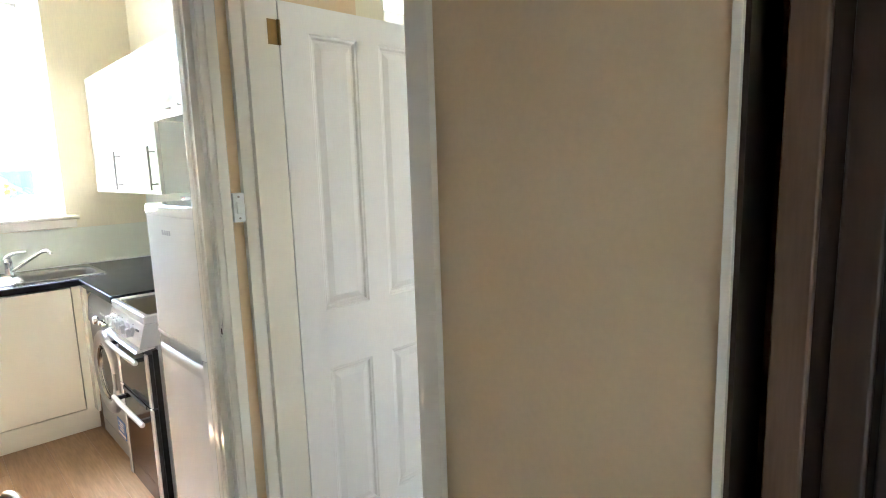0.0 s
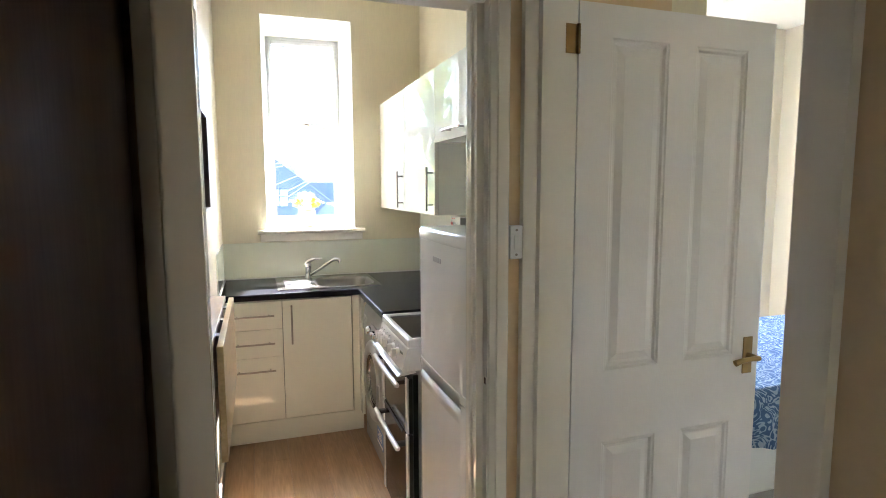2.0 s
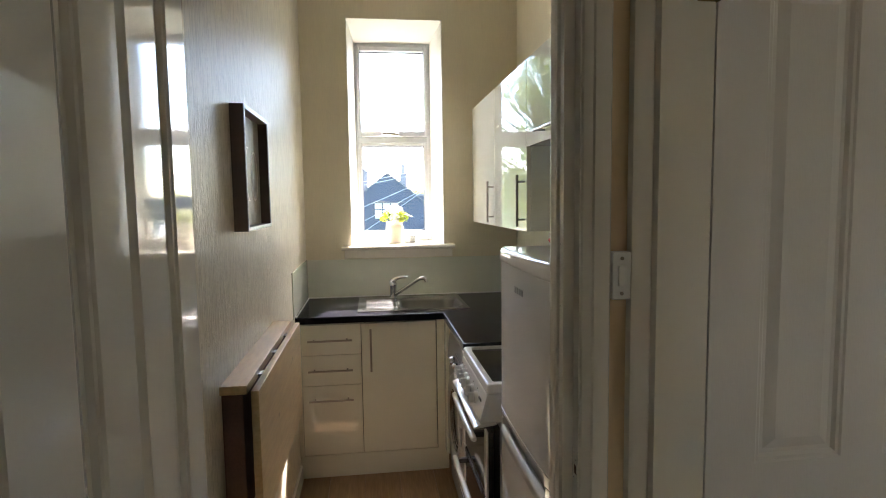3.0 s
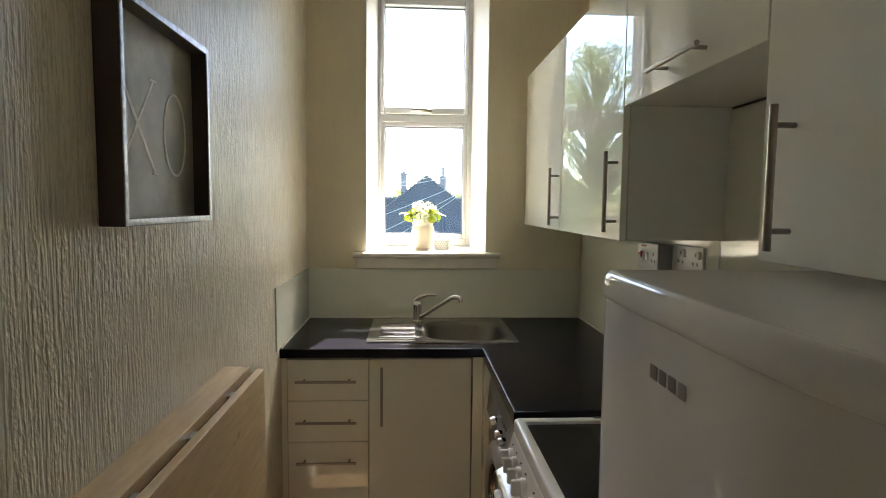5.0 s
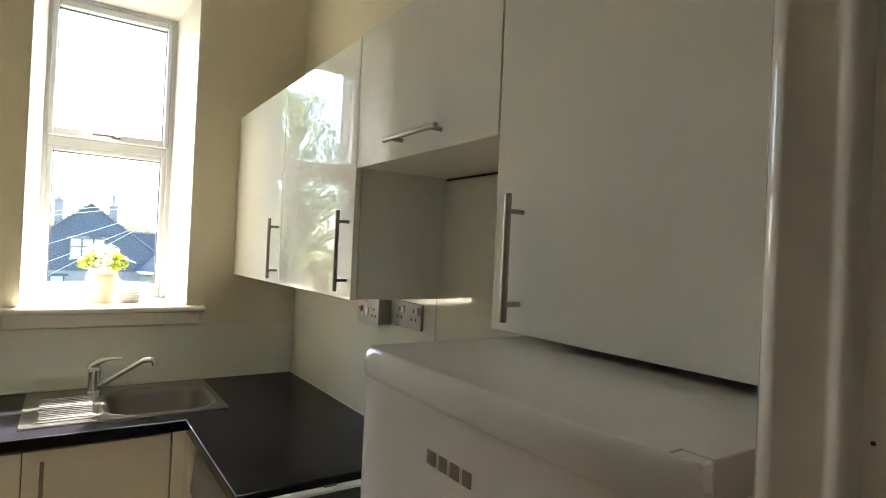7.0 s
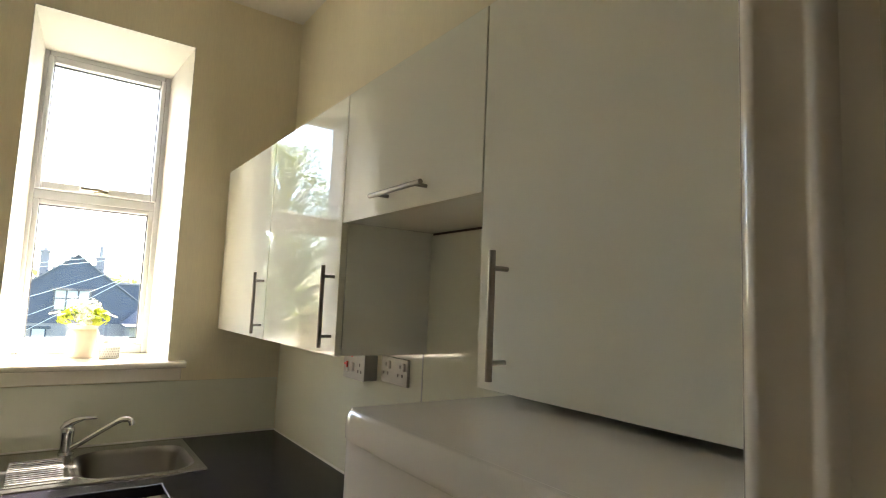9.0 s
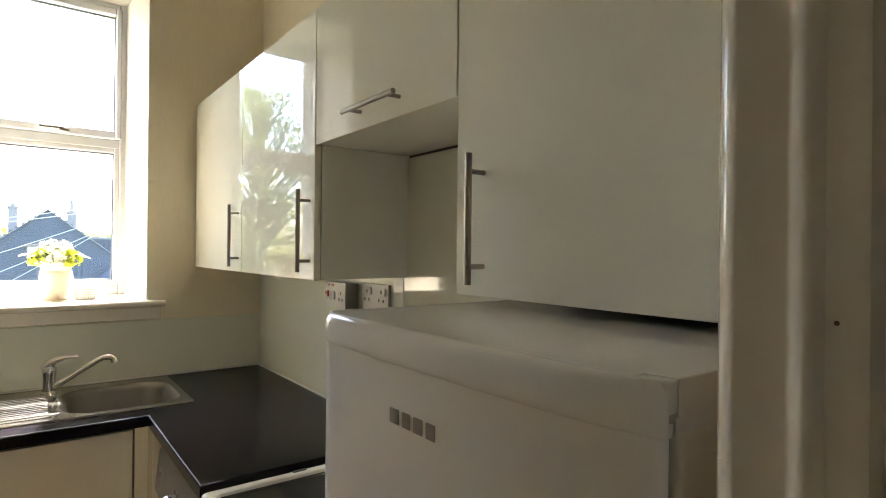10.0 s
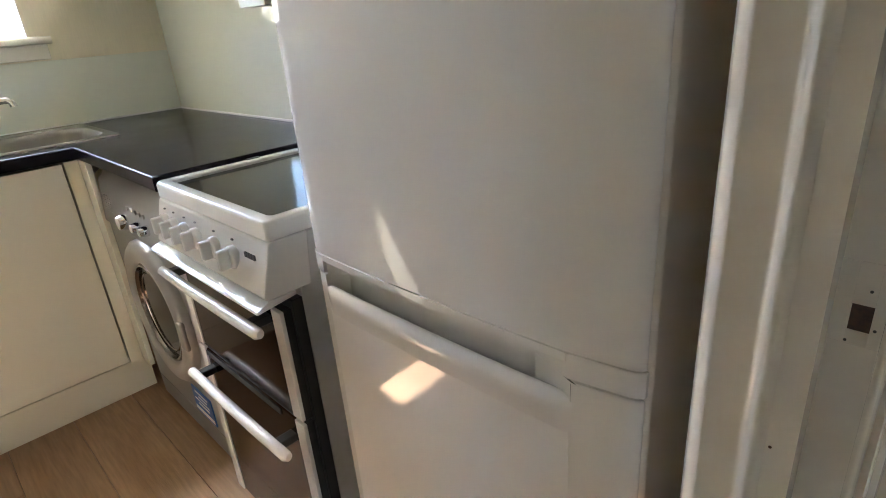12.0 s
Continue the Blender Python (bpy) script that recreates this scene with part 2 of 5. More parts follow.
def paisley():
    m = bpy.data.materials.new("blue_paisley_cotton")
    m.use_nodes = True
    n, l = m.node_tree.nodes, m.node_tree.links
    b = n["Principled BSDF"]
    b.inputs["Roughness"].default_value = 0.9
    co = n.new("ShaderNodeTexCoord")
    noise_tex = n.new("ShaderNodeTexNoise")
    noise_tex.inputs["Scale"].default_value, noise_tex.inputs["Detail"].default_value, noise_tex.inputs["Distortion"].default_value = 7, 2, 2.5
    l.new(co.outputs["Object"], noise_tex.inputs["Vector"])
    wave = n.new("ShaderNodeMath")
    wave.operation = "MULTIPLY"
    wave.inputs[1].default_value = 42
    l.new(noise_tex.outputs["Fac"], wave.inputs[0])
    sine = n.new("ShaderNodeMath")
    sine.operation = "SINE"
    l.new(wave.outputs[0], sine.inputs[0])
    ramp = n.new("ShaderNodeValToRGB")
    ramp.color_ramp.elements[0].position, ramp.color_ramp.elements[0].color = 0.0, (0.045, 0.10, 0.21, 1)
    ramp.color_ramp.elements[1].position, ramp.color_ramp.elements[1].color = 0.55, (0.33, 0.40, 0.50, 1)
    mid = ramp.color_ramp.elements.new(0.25)
    mid.color = (0.08, 0.16, 0.30, 1)
    l.new(sine.outputs[0], ramp.inputs[0])
    l.new(ramp.outputs[0], b.inputs["Base Color"])
    return m


PAISLEY = paisley()


# ---- mesh helpers ----
def link_mesh(name, bm, mat, smooth=False):
    me = bpy.data.meshes.new(name)
    bm.to_mesh(me)
    bm.free()
    if mat:
        me.materials.append(mat)
    if smooth:
        me.shade_smooth()
        me.set_sharp_from_angle(angle=radians(50))
    ob = new(name, me)
    if smooth:
        ob.modifiers.new("even_normals", "WEIGHTED_NORMAL").keep_sharp = True
    return ob


def part(name, bm, mat, parent, label="", smooth=True):
    """One mesh, built in world metres, under a thing or a part of one."""
    ob = link_mesh(name, bm, mat, smooth)
    ob.parent = parent
    ob.matrix_parent_inverse = Matrix() if parent.parent else Matrix.Translation(-Vector(parent.location))
    if label:
        tagged(ob, label)
    return ob


def thing(name, x, y, z, label, category, group=""):
    ob = new(name)
    ob.location = (x, y, z)
    ob.empty_display_size = 0.05
    return tagged(ob, label, category, group)


def single(name, bm, mat, label, category, group="", smooth=True):
    return tagged(link_mesh(name, bm, mat, smooth), label, category, group)


def structure(name, bm, mat, label, category="", smooth=False):
    return tagged(link_mesh(name, bm, mat, smooth), label, category or name.split("_")[0], kind="structure")


def box(x0, x1, y0, y1, z0, z1, bevel=0.0, seg=2, bm=None):
    bm = bm or bmesh.new()
    r = bmesh.ops.create_cube(bm, size=1, matrix=Matrix.Translation(((x0 + x1) / 2, (y0 + y1) / 2, (z0 + z1) / 2))
                              @ Matrix.Diagonal((abs(x1 - x0), abs(y1 - y0), abs(z1 - z0), 1)))
    if bevel:
        edges = list({e for v in r["verts"] for e in v.link_edges})
        bmesh.ops.bevel(bm, geom=edges, offset=bevel, segments=seg, profile=0.5, affect="EDGES", clamp_overlap=True)
    return bm


def rod(p0, p1, r, seg=16, bm=None, r2=None, bevel=0.0):
    bm = bm or bmesh.new()
    p0, p1 = Vector(p0), Vector(p1)
    d = p1 - p0
    m = Matrix.Translation((p0 + p1) / 2) @ d.to_track_quat("Z", "Y").to_matrix().to_4x4()
    r = bmesh.ops.create_cone(bm, cap_ends=True, segments=seg, radius1=r, radius2=r if r2 is None else r2, depth=d.length, matrix=m)
    if bevel:
        edges = [e for e in {e for v in r["verts"] for e in v.link_edges} if any(len(f.verts) > 4 for f in e.link_faces)]
        bmesh.ops.bevel(bm, geom=edges, offset=bevel, segments=2, profile=0.5, affect="EDGES")
    return bm


def tube(points, r, seg=12, bm=None):
    """A round tube through points, with capped ends; r is one radius or one for each point."""
    bm = bm or bmesh.new()
    pts = [Vector(p) for p in points]
    radii = r if isinstance(r, (list, tuple)) else [r] * len(pts)
    rings = []
    side = None
    for i, p in enumerate(pts):
        d = (pts[min(i + 1, len(pts) - 1)] - pts[max(i - 1, 0)]).normalized()
        if side is None:
            side = d.orthogonal().normalized()
        side = (side - d * side.dot(d)).normalized()
        up = d.cross(side)
        rings.append([bm.verts.new(p + radii[i] * (math.cos(a) * side + math.sin(a) * up)) for a in (2 * math.pi * k / seg for k in range(seg))])
    for a, b in zip(rings, rings[1:]):
        for k in range(seg):
            bm.faces.new((a[k], a[(k + 1) % seg], b[(k + 1) % seg], b[k]))
    bm.faces.new(reversed(rings[0]))
    bm.faces.new(rings[-1])
    return bm


def lathe(profile, center, seg=32, axis="z", bm=None, caps=True):
    """A turned body: (radius, height) pairs about an axis through center."""
    bm = bm or bmesh.new()
    c = Vector(center)
    rings = []
    for r, h in profile:
        ring = []
        for k in range(seg):
            a = 2 * math.pi * k / seg
            u, v = r * math.cos(a), r * math.sin(a)
            off = {"z": (u, v, h), "x": (h, u, v), "y": (v, h, u)}[axis]
            ring.append(bm.verts.new(c + Vector(off)))
        rings.append(ring)
    for a, b in zip(rings, rings[1:]):
        for k in range(seg):
            bm.faces.new((a[k], a[(k + 1) % seg], b[(k + 1) % seg], b[k]))
    if caps:
        bm.faces.new(reversed(rings[0]))
        bm.faces.new(rings[-1])
    bmesh.ops.recalc_face_normals(bm, faces=bm.faces)
    return bm


def extrude(outline, axis, a, b, bm=None):
    """A prism: outline of 2D points, pushed along an axis from a to b. Axis z: (x, y); x: (y, z); y: (x, z)."""
    bm = bm or bmesh.new()

    def at(p, h):
        return {"z": (p[0], p[1], h), "x": (h, p[0], p[1]), "y": (p[0], h, p[1])}[axis]
    lo = [bm.verts.new(at(p, a)) for p in outline]
    hi = [bm.verts.new(at(p, b)) for p in outline]
    n = len(outline)
    for k in range(n):
        bm.faces.new((lo[k], lo[(k + 1) % n], hi[(k + 1) % n], hi[k]))
    bm.faces.new(lo)
    bm.faces.new(hi)
    bmesh.ops.recalc_face_normals(bm, faces=bm.faces)
    return bm


def rounded(x0, x1, y0, y1, r, seg=6):
    """A rounded rectangle as an outline; r is one radius or four (x1y1, x0y1, x0y0, x1y0)."""
    rs = r if isinstance(r, (list, tuple)) else [r] * 4
    pts = []
    for (cx, cy, a0), rr in zip(((x1, y1, 0), (x0, y1, 90), (x0, y0, 180), (x1, y0, 270)), rs):
        ox, oy = (cx - rr if cx == x1 else cx + rr), (cy - rr if cy == y1 else cy + rr)
        for k in range(seg + 1):
            a = radians(a0 + 90 * k / seg)
            pts.append((ox + rr * math.cos(a), oy + rr * math.sin(a)))
    return pts


def panel_wall(axis, a, b, u0, u1, z0, z1, holes=()):
    """A wall slab between planes a and b of an axis, with rectangular holes (u0, u1, z0, z1) through it."""
    us = sorted({u0, u1, *[h for o in holes for h in o[:2]]})
    zs = sorted({z0, z1, *[h for o in holes for h in o[2:]]})
    bm = bmesh.new()
    solid = {(i, k) for i in range(len(us) - 1) for k in range(len(zs) - 1)
             if not any(o[0] <= (us[i] + us[i + 1]) / 2 <= o[1] and o[2] <= (zs[k] + zs[k + 1]) / 2 <= o[3] for o in holes)}

    def at(d, u, z):
        return {"x": (d, u, z), "y": (u, d, z), "z": (u, z, d)}[axis]
    cache = {}

    def vert(d, u, z):
        if (d, u, z) not in cache:
            cache[d, u, z] = bm.verts.new(at(d, u, z))
        return cache[d, u, z]
    for i, k in solid:
        ua, ub, za, zb = us[i], us[i + 1], zs[k], zs[k + 1]
        for d in (a, b):
            bm.faces.new((vert(d, ua, za), vert(d, ub, za), vert(d, ub, zb), vert(d, ua, zb)))
        for (di, dk), (p, q) in {(-1, 0): ((ua, za), (ua, zb)), (1, 0): ((ub, za), (ub, zb)), (0, -1): ((ua, za), (ub, za)), (0, 1): ((ua, zb), (ub, zb))}.items():
            if (i + di, k + dk) not in solid:
                bm.faces.new((vert(a, *p), vert(a, *q), vert(b, *q), vert(b, *p)))
    bmesh.ops.recalc_face_normals(bm, faces=bm.faces)
    return bm


# ---- structure ----
KX0, KX1, KY0, KY1, CEIL = 0.08, 1.455, 2.075, 4.575, 2.93
OPEN = (0.365, 0.967, 1.215, 2.66)

structure("wall_window", panel_wall("y", KY1, 5.02, -0.1, 1.70, -0.1, 3.1, [OPEN]), CREAM, "cream wallpapered wall with a deep window recess")
structure("wall_kitchen_side", panel_wall("x", -0.05, KX0, 1.975, KY1, 0, 3.0), WALLPAPER, "beige ribbed vinyl wallpaper wall")
structure("wall_cabinet_side", panel_wall("x", KX1, 1.60, 2.0, KY1, 0, 3.0), CREAM, "cream wallpapered wall behind the cabinets")
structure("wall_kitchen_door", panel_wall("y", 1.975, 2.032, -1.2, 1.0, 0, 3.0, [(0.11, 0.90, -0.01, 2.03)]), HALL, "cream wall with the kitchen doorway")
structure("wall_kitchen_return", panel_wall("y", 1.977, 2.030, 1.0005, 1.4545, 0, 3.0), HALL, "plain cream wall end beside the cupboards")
structure("ceiling", box(-3.0, 5.2, -1.9, 5.0, CEIL, 3.05), PLASTER, "plain white plaster ceiling")
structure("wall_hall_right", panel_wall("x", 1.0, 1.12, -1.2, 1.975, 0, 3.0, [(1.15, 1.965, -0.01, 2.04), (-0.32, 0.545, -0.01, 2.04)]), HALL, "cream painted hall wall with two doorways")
# the hole lets in light from the added, unseen room
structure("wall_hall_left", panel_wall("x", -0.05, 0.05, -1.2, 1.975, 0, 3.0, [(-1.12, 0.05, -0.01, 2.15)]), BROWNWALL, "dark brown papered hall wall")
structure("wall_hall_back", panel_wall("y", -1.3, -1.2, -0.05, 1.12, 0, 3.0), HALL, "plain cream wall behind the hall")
# unseen room with a big window, added only to light the hall
structure("wall_side_room_window", panel_wall("y", 1.90, 2.05, -2.9, -0.0505, 0, 3.0, [(-2.6, -0.35, 0.45, 2.45)]), BEDWALL, "plain wall of an unseen room added to light the hall, with a window opening")
structure("wall_side_room_far", panel_wall("x", -2.9, -2.8, -1.7, 1.90, 0, 3.0), BEDWALL, "plain pale wall of the unseen room added to light the hall")
structure("wall_side_room_back", panel_wall("y", -1.8, -1.7, -2.9, -0.0505, 0, 3.0), BEDWALL, "plain pale wall of the unseen room added to light the hall")
structure("wall_side_room_hall", panel_wall("x", -0.056, -0.0505, -1.7, 1.90, 0, 3.0, [(-1.12, 0.05, -0.01, 2.15)]), BEDWALL, "plain pale wall of the unseen room added to light the hall")
structure("side_room_carpet", box(-2.8, -0.0505, -1.7, 1.90, -0.011, 0.0), PALECARPET, "pale carpet of the unseen room added to light the hall", "carpet")
structure("wall_bedroom_window", panel_wall("y", KY1, 4.85, 1.70, 5.05, 0, 3.0, [(2.6, 4.0, 0.9, 2.3)]), BEDWALL, "cream bedroom wall with a window opening")
structure("wall_bedroom_far", panel_wall("x", 4.9, 5.05, -1.2, KY1, 0, 3.0), BEDWALL, "plain pale bedroom wall")
structure("wall_bedroom_near", panel_wall("y", -0.05, 0.05, 1.62, 4.9, 0, 3.0), BEDWALL, "plain pale bedroom wall")
structure("wall_store", panel_wall("x", 1.60, 1.66, -1.2, 1.0, 0, 3.0), HALL, "plain wall of the dark store")
structure("wall_store_back", panel_wall("y", -1.3, -1.2, 1.1205, 1.66, 0, 3.0), HALL, "plain wall of the dark store")
structure("wall_store_side", panel_wall("y", 0.75, 0.80, 1.12, 1.60, 0, 3.0), HALL, "plain wall of the dark store")
floor = structure("floor", box(-3.0, 5.2, -1.9, 5.0, -0.12, -0.012), CARPET, "dark subfloor under carpet and laminate")
structure("hall_carpet", box(0.05, 1.0, -1.2, 1.975, -0.011, 0.0), CARPET, "dark brown hall carpet", "carpet")
structure("bedroom_carpet", box(1.121, 4.9, 0.05, KY1, -0.011, 0.0), BEDCARPET, "beige bedroom carpet", "carpet")
structure("ground", box(-400, 400, -300, 700, -4.3, -4.2), GRASS, "rough green ground far below the window")


# ---- window ----
win = tagged(new("window_1"), "white plastic window, top-hung pane above a fixed pane", "window", kind="structure")
win.location = (0.66, 4.94, 1.25)
# jambs out of view: right one added to narrow the sun patch, left to match
for side, a, b in (("left", 0.350, 0.405), ("right", 0.908, 0.967)):
    structure("window_stone_" + side, box(a, b, 5.0205, 5.17, 1.20, 2.66, 0.01), RENDER, "grey unseen jamb outside, added to trim the sun patch", "window surround")
# splayed white reveal
structure("window_reveal_left", extrude([(0.363, 4.577), (0.369, 4.574), (0.405, 4.915), (0.363, 4.915)], "z", 1.24, 2.655), REVEAL, "white painted window reveal", "reveal")
structure("window_reveal_right", extrude([(0.969, 4.577), (0.963, 4.574), (0.920, 4.915), (0.969, 4.915)], "z", 1.24, 2.655), REVEAL, "white painted window reveal", "reveal")
structure("window_reveal_top", extrude([(4.574, 2.656), (4.915, 2.600), (4.915, 2.662), (4.577, 2.662)], "x", 0.366, 0.966), REVEAL, "white painted window head", "reveal")


def bar_frame(name, x0, x1, z0, z1, wl, wr, wb, wt, y0, y1, mat, parent, bevel=0.006, label=""):
    bm = bmesh.new()
    for a in ((x0, x0 + wl, z0, z1), (x1 - wr, x1, z0, z1), (x0 + wl, x1 - wr, z0, z0 + wb), (x0 + wl, x1 - wr, z1 - wt, z1)):
        box(a[0], a[1], y0, y1, a[2], a[3], bevel, 2, bm)
    return part(name, bm, mat, parent, label)


bar_frame("window_frame", 0.392, 0.926, 1.246, 2.612, 0.030, 0.030, 0.042, 0.036, 4.908, 4.985, UPVC, win)
part("transom", box(0.420, 0.898, 4.912, 4.98, 1.926, 1.968, 0.005), UPVC, win)
sash = bar_frame("top_sash", 0.418, 0.902, 1.969, 2.580, 0.024, 0.024, 0.038, 0.034, 4.898, 4.965, UPVC, win, 0.007, "white top-hung sash")
bar_frame("lower_bead", 0.421, 0.897, 1.287, 1.927, 0.022, 0.022, 0.026, 0.022, 4.914, 4.962, UPVC, win, 0.004)
for name, a in (("upper_gasket", (0.439, 0.881, 2.004, 2.549)), ("lower_gasket", (0.4405, 0.8775, 1.3105, 1.9065))):
    bar_frame(name, *a, 0.007, 0.007, 0.007, 0.007, 4.932, 4.952, GASKET, win, 0)
for name, a in (("upper_pane", (0.441, 0.879, 2.006, 2.547)), ("lower_pane", (0.442, 0.876, 1.312, 1.905))):
    pane = part(name, box(a[0], a[1], 4.941, 4.947, a[2], a[3]), GLASS, win, smooth=False)
    pane.visible_shadow = False
latch = part("latch", box(0.640, 0.700, 4.882, 4.898, 1.975, 1.993, 0.004), CHROME, win, "silver window latch")
bm = box(0.585, 0.672, 4.868, 4.882, 1.981, 1.996, 0.005)
rod((0.668, 4.90, 1.985), (0.668, 4.866, 1.985), 0.008, 12, bm)
part("latch_handle", bm, CHROME, latch)
sill = structure("window_sill", extrude([(4.92, 1.214), (4.535, 1.214), (4.527, 1.219), (4.524, 1.227), (4.527, 1.236), (4.536, 1.241), (4.92, 1.245)], "x", 0.305, 1.030), GLOSS, "white glossy wooden window sill", "sill", True)
structure("sill_apron", box(0.322, 1.016, 4.551, 4.573, 1.160, 1.213, 0.004), GLOSS, "white painted board below the sill", "trim", True)

# ---- kitchen doorway ----
Z_HEAD = 1.992
jamb = [(0.902, 1.962), (0.902, 2.066), (0.866, 2.066), (0.860, 2.062), (0.8555, 2.057), (0.8545, 2.051), (0.8575, 2.046), (0.858, 2.027), (0.855, 2.023), (0.853, 2.017),
        (0.855, 2.012), (0.859, 2.009), (0.8595, 1.9905), (0.880, 1.990), (0.880, 1.962)]
structure("door_lining_right", extrude(jamb, "z", 0, 2.03), GLOSS, "white gloss moulded door lining with screw holes", "door frame", True)
left = [(0.110, 1.962), (0.110, 2.066), (0.160, 2.066), (0.160, 1.9955), (0.135, 1.995), (0.135, 1.962)]
structure("door_lining_left", extrude(left, "z", 0, 2.03), GLOSS, "white gloss door lining", "door frame", True)
structure("door_lining_head", box(0.136, 0.879, 1.962, 2.066, Z_HEAD, 2.029, 0.003), GLOSS, "white gloss door lining head", "door frame", True)


def architrave_profile(u0, u1, face, depth):
    """A moulded board: flat with a stepped, rounded outer edge; outline from u0 (opening) to u1 (outside)."""
    d = 1 if u1 > u0 else -1
    w = abs(u1 - u0)
    return [(u0, face), (u0, face - depth * 0.55), (u0 + d * 0.004, face - depth * 0.7), (u0 + d * w * 0.35, face - depth * 0.75), (u0 + d * w * 0.40, face - depth * 0.95),
            (u0 + d * w * 0.55, face - depth), (u0 + d * w * 0.9, face - depth), (u1, face - depth * 0.8), (u1, face)]


structure("architrave_kitchen_right", extrude(architrave_profile(0.883, 0.938, 1.974, 0.024), "z", 0, 2.09), GLOSS, "white gloss architrave", "architrave", True)
structure("architrave_kitchen_left", extrude(architrave_profile(0.130, 0.070, 1.974, 0.024), "z", 0, 2.09), GLOSS, "white gloss architrave", "architrave", True)
structure("architrave_kitchen_head", extrude([(1.974, 2.032), (1.950, 2.032), (1.950, 2.088), (1.974, 2.088)], "x", 0.131, 0.882), GLOSS, "white gloss architrave", "architrave", True)
strike = thing("strike_plate", 0.879, 1.974, 0.99, "painted-over strike plate on the door lining", "strike plate")
bm = bmesh.new()
for a in ((1.9625, 1.9685, 0.976, 1.034), (1.9806, 1.9905, 0.976, 1.034), (1.9685, 1.9806, 1.005, 1.034), (1.9685, 1.9806, 0.976, 0.9864)):
    box(0.8791, 0.8805, a[0], a[1], a[2], a[3], 0.0004, 1, bm)
part("plate", bm, GLOSS, strike)
part("latch_hole", box(0.8797, 0.8810, 1.9686, 1.9805, 0.9865, 1.0049), RUSTWOOD, strike, "brown splintered latch hole", False)
for y, z0, z1 in ((1.9903, 0.974, 1.036), (1.9622, 1.010, 1.036)):
    part("paint_crack", box(0.8787, 0.8793, y, y + 0.0006, z0, z1), INK, strike, "dark crack in the paint round the plate", False)
part("hole_lip", box(0.8782, 0.8795, 1.9803, 1.9820, 0.9858, 1.0056, 0.0004, 1), GLOSS, strike)
for y, z in ((1.9720, 1.0155), (1.9800, 0.9785), (1.9660, 0.9895)):
    part("screw_hole", rod((0.8786, y, z), (0.8800, y, z), 0.0010, 8), INK, strike, "dark empty screw hole")
for y, z in ((2.006, 1.313), (2.004, 1.434), (2.006, 0.888)):
    single("screw_hole", rod((0.8588, y, z), (0.8605, y, z), 0.0013, 8), RUSTWOOD, "dark old screw hole in the painted lining", "screw hole", "screw holes in the lining")


# ---- panelled doors ----
def panel_door(name, label, width, height, thick, kind_pose, paint, panels, hinge_zs, handle_u, handle_z, handle_sides):
    """A four-panel moulded door; local u along its width from the hinges, faces at +-thick/2, turned to its pose."""
    root = thing(name, 0, 0, 0, label, "door")
    bm = bmesh.new()
    us = sorted({0, width, *[v for p in panels for v in p[:2]]})
    zs = sorted({0.006, height, *[v for p in panels for v in p[2:]]})
    inside = lambda u, z: any(p[0] < u < p[1] and p[2] < z < p[3] for p in panels)
    for i in range(len(us) - 1):
        for k in range(len(zs) - 1):
            if not inside((us[i] + us[i + 1]) / 2, (zs[k] + zs[k + 1]) / 2):
                box(us[i], us[i + 1], -thick / 2, thick / 2, zs[k], zs[k + 1], 0, 1, bm)
    bmesh.ops.remove_doubles(bm, verts=bm.verts, dist=0.0001)
    inner = [f for f in bm.faces if len([1 for g in bm.faces if g is not f and set(g.verts) == set(f.verts)])]
    bmesh.ops.delete(bm, geom=inner, context="FACES")
    part("leaf", bm, paint, root, smooth=False)
    for u0, u1, z0, z1 in panels:
        pb = bmesh.new()
        for sgn in (1, -1):
            steps = ((0.0, 0.0), (0.004, 0.003), (0.010, 0.004), (0.016, 0.010), (0.024, 0.011), (0.046, 0.004), (0.048, 0.004))
            rings = []
            for inset, deep in steps:
                yy = sgn * (thick / 2 - deep)
                rings.append([pb.verts.new((u, yy, z)) for u, z in ((u0 + inset, z0 + inset), (u1 - inset, z0 + inset), (u1 - inset, z1 - inset), (u0 + inset, z1 - inset))])
            for a, b in zip(rings, rings[1:]):
                for k in range(4):
                    pb.faces.new((a[k], a[(k + 1) % 4], b[(k + 1) % 4], b[k]))
            pb.faces.new(rings[-1])
        bmesh.ops.recalc_face_normals(pb, faces=pb.faces)
        part("moulded_panel", pb, paint, root, smooth=False)
    for hz in hinge_zs:
        hb = rod((-0.004, kind_pose[3] * (thick / 2 + 0.004), hz), (-0.004, kind_pose[3] * (thick / 2 + 0.004), hz + 0.076), 0.0055, 12)
        box(-0.003, 0.002, -thick / 2 + 0.003, thick / 2, hz, hz + 0.076, 0, 1, hb)
        box(-0.040, -0.006, kind_pose[3] * (thick / 2 - 0.001), kind_pose[3] * (thick / 2 + 0.001), hz, hz + 0.076, 0, 1, hb)
        for k in range(1, 5):
            lathe([(0.0062, -0.0008), (0.0062, 0.0008)], (-0.004, kind_pose[3] * (thick / 2 + 0.004), hz + 0.0152 * k), 12, "z", hb)
        part("hinge", hb, BRASS, root, "worn brass butt hinge")
    for sgn in handle_sides:
        y = sgn * thick / 2
        plate = part("handle_plate", box(handle_u - 0.019, handle_u + 0.019, min(y, y + sgn * 0.005), max(y, y + sgn * 0.005), handle_z - 0.06, handle_z + 0.06, 0.004), BRASS, root, "brass lever backplate")
        hb = rod((handle_u, y, handle_z), (handle_u, y + sgn * 0.045, handle_z), 0.009, 14)
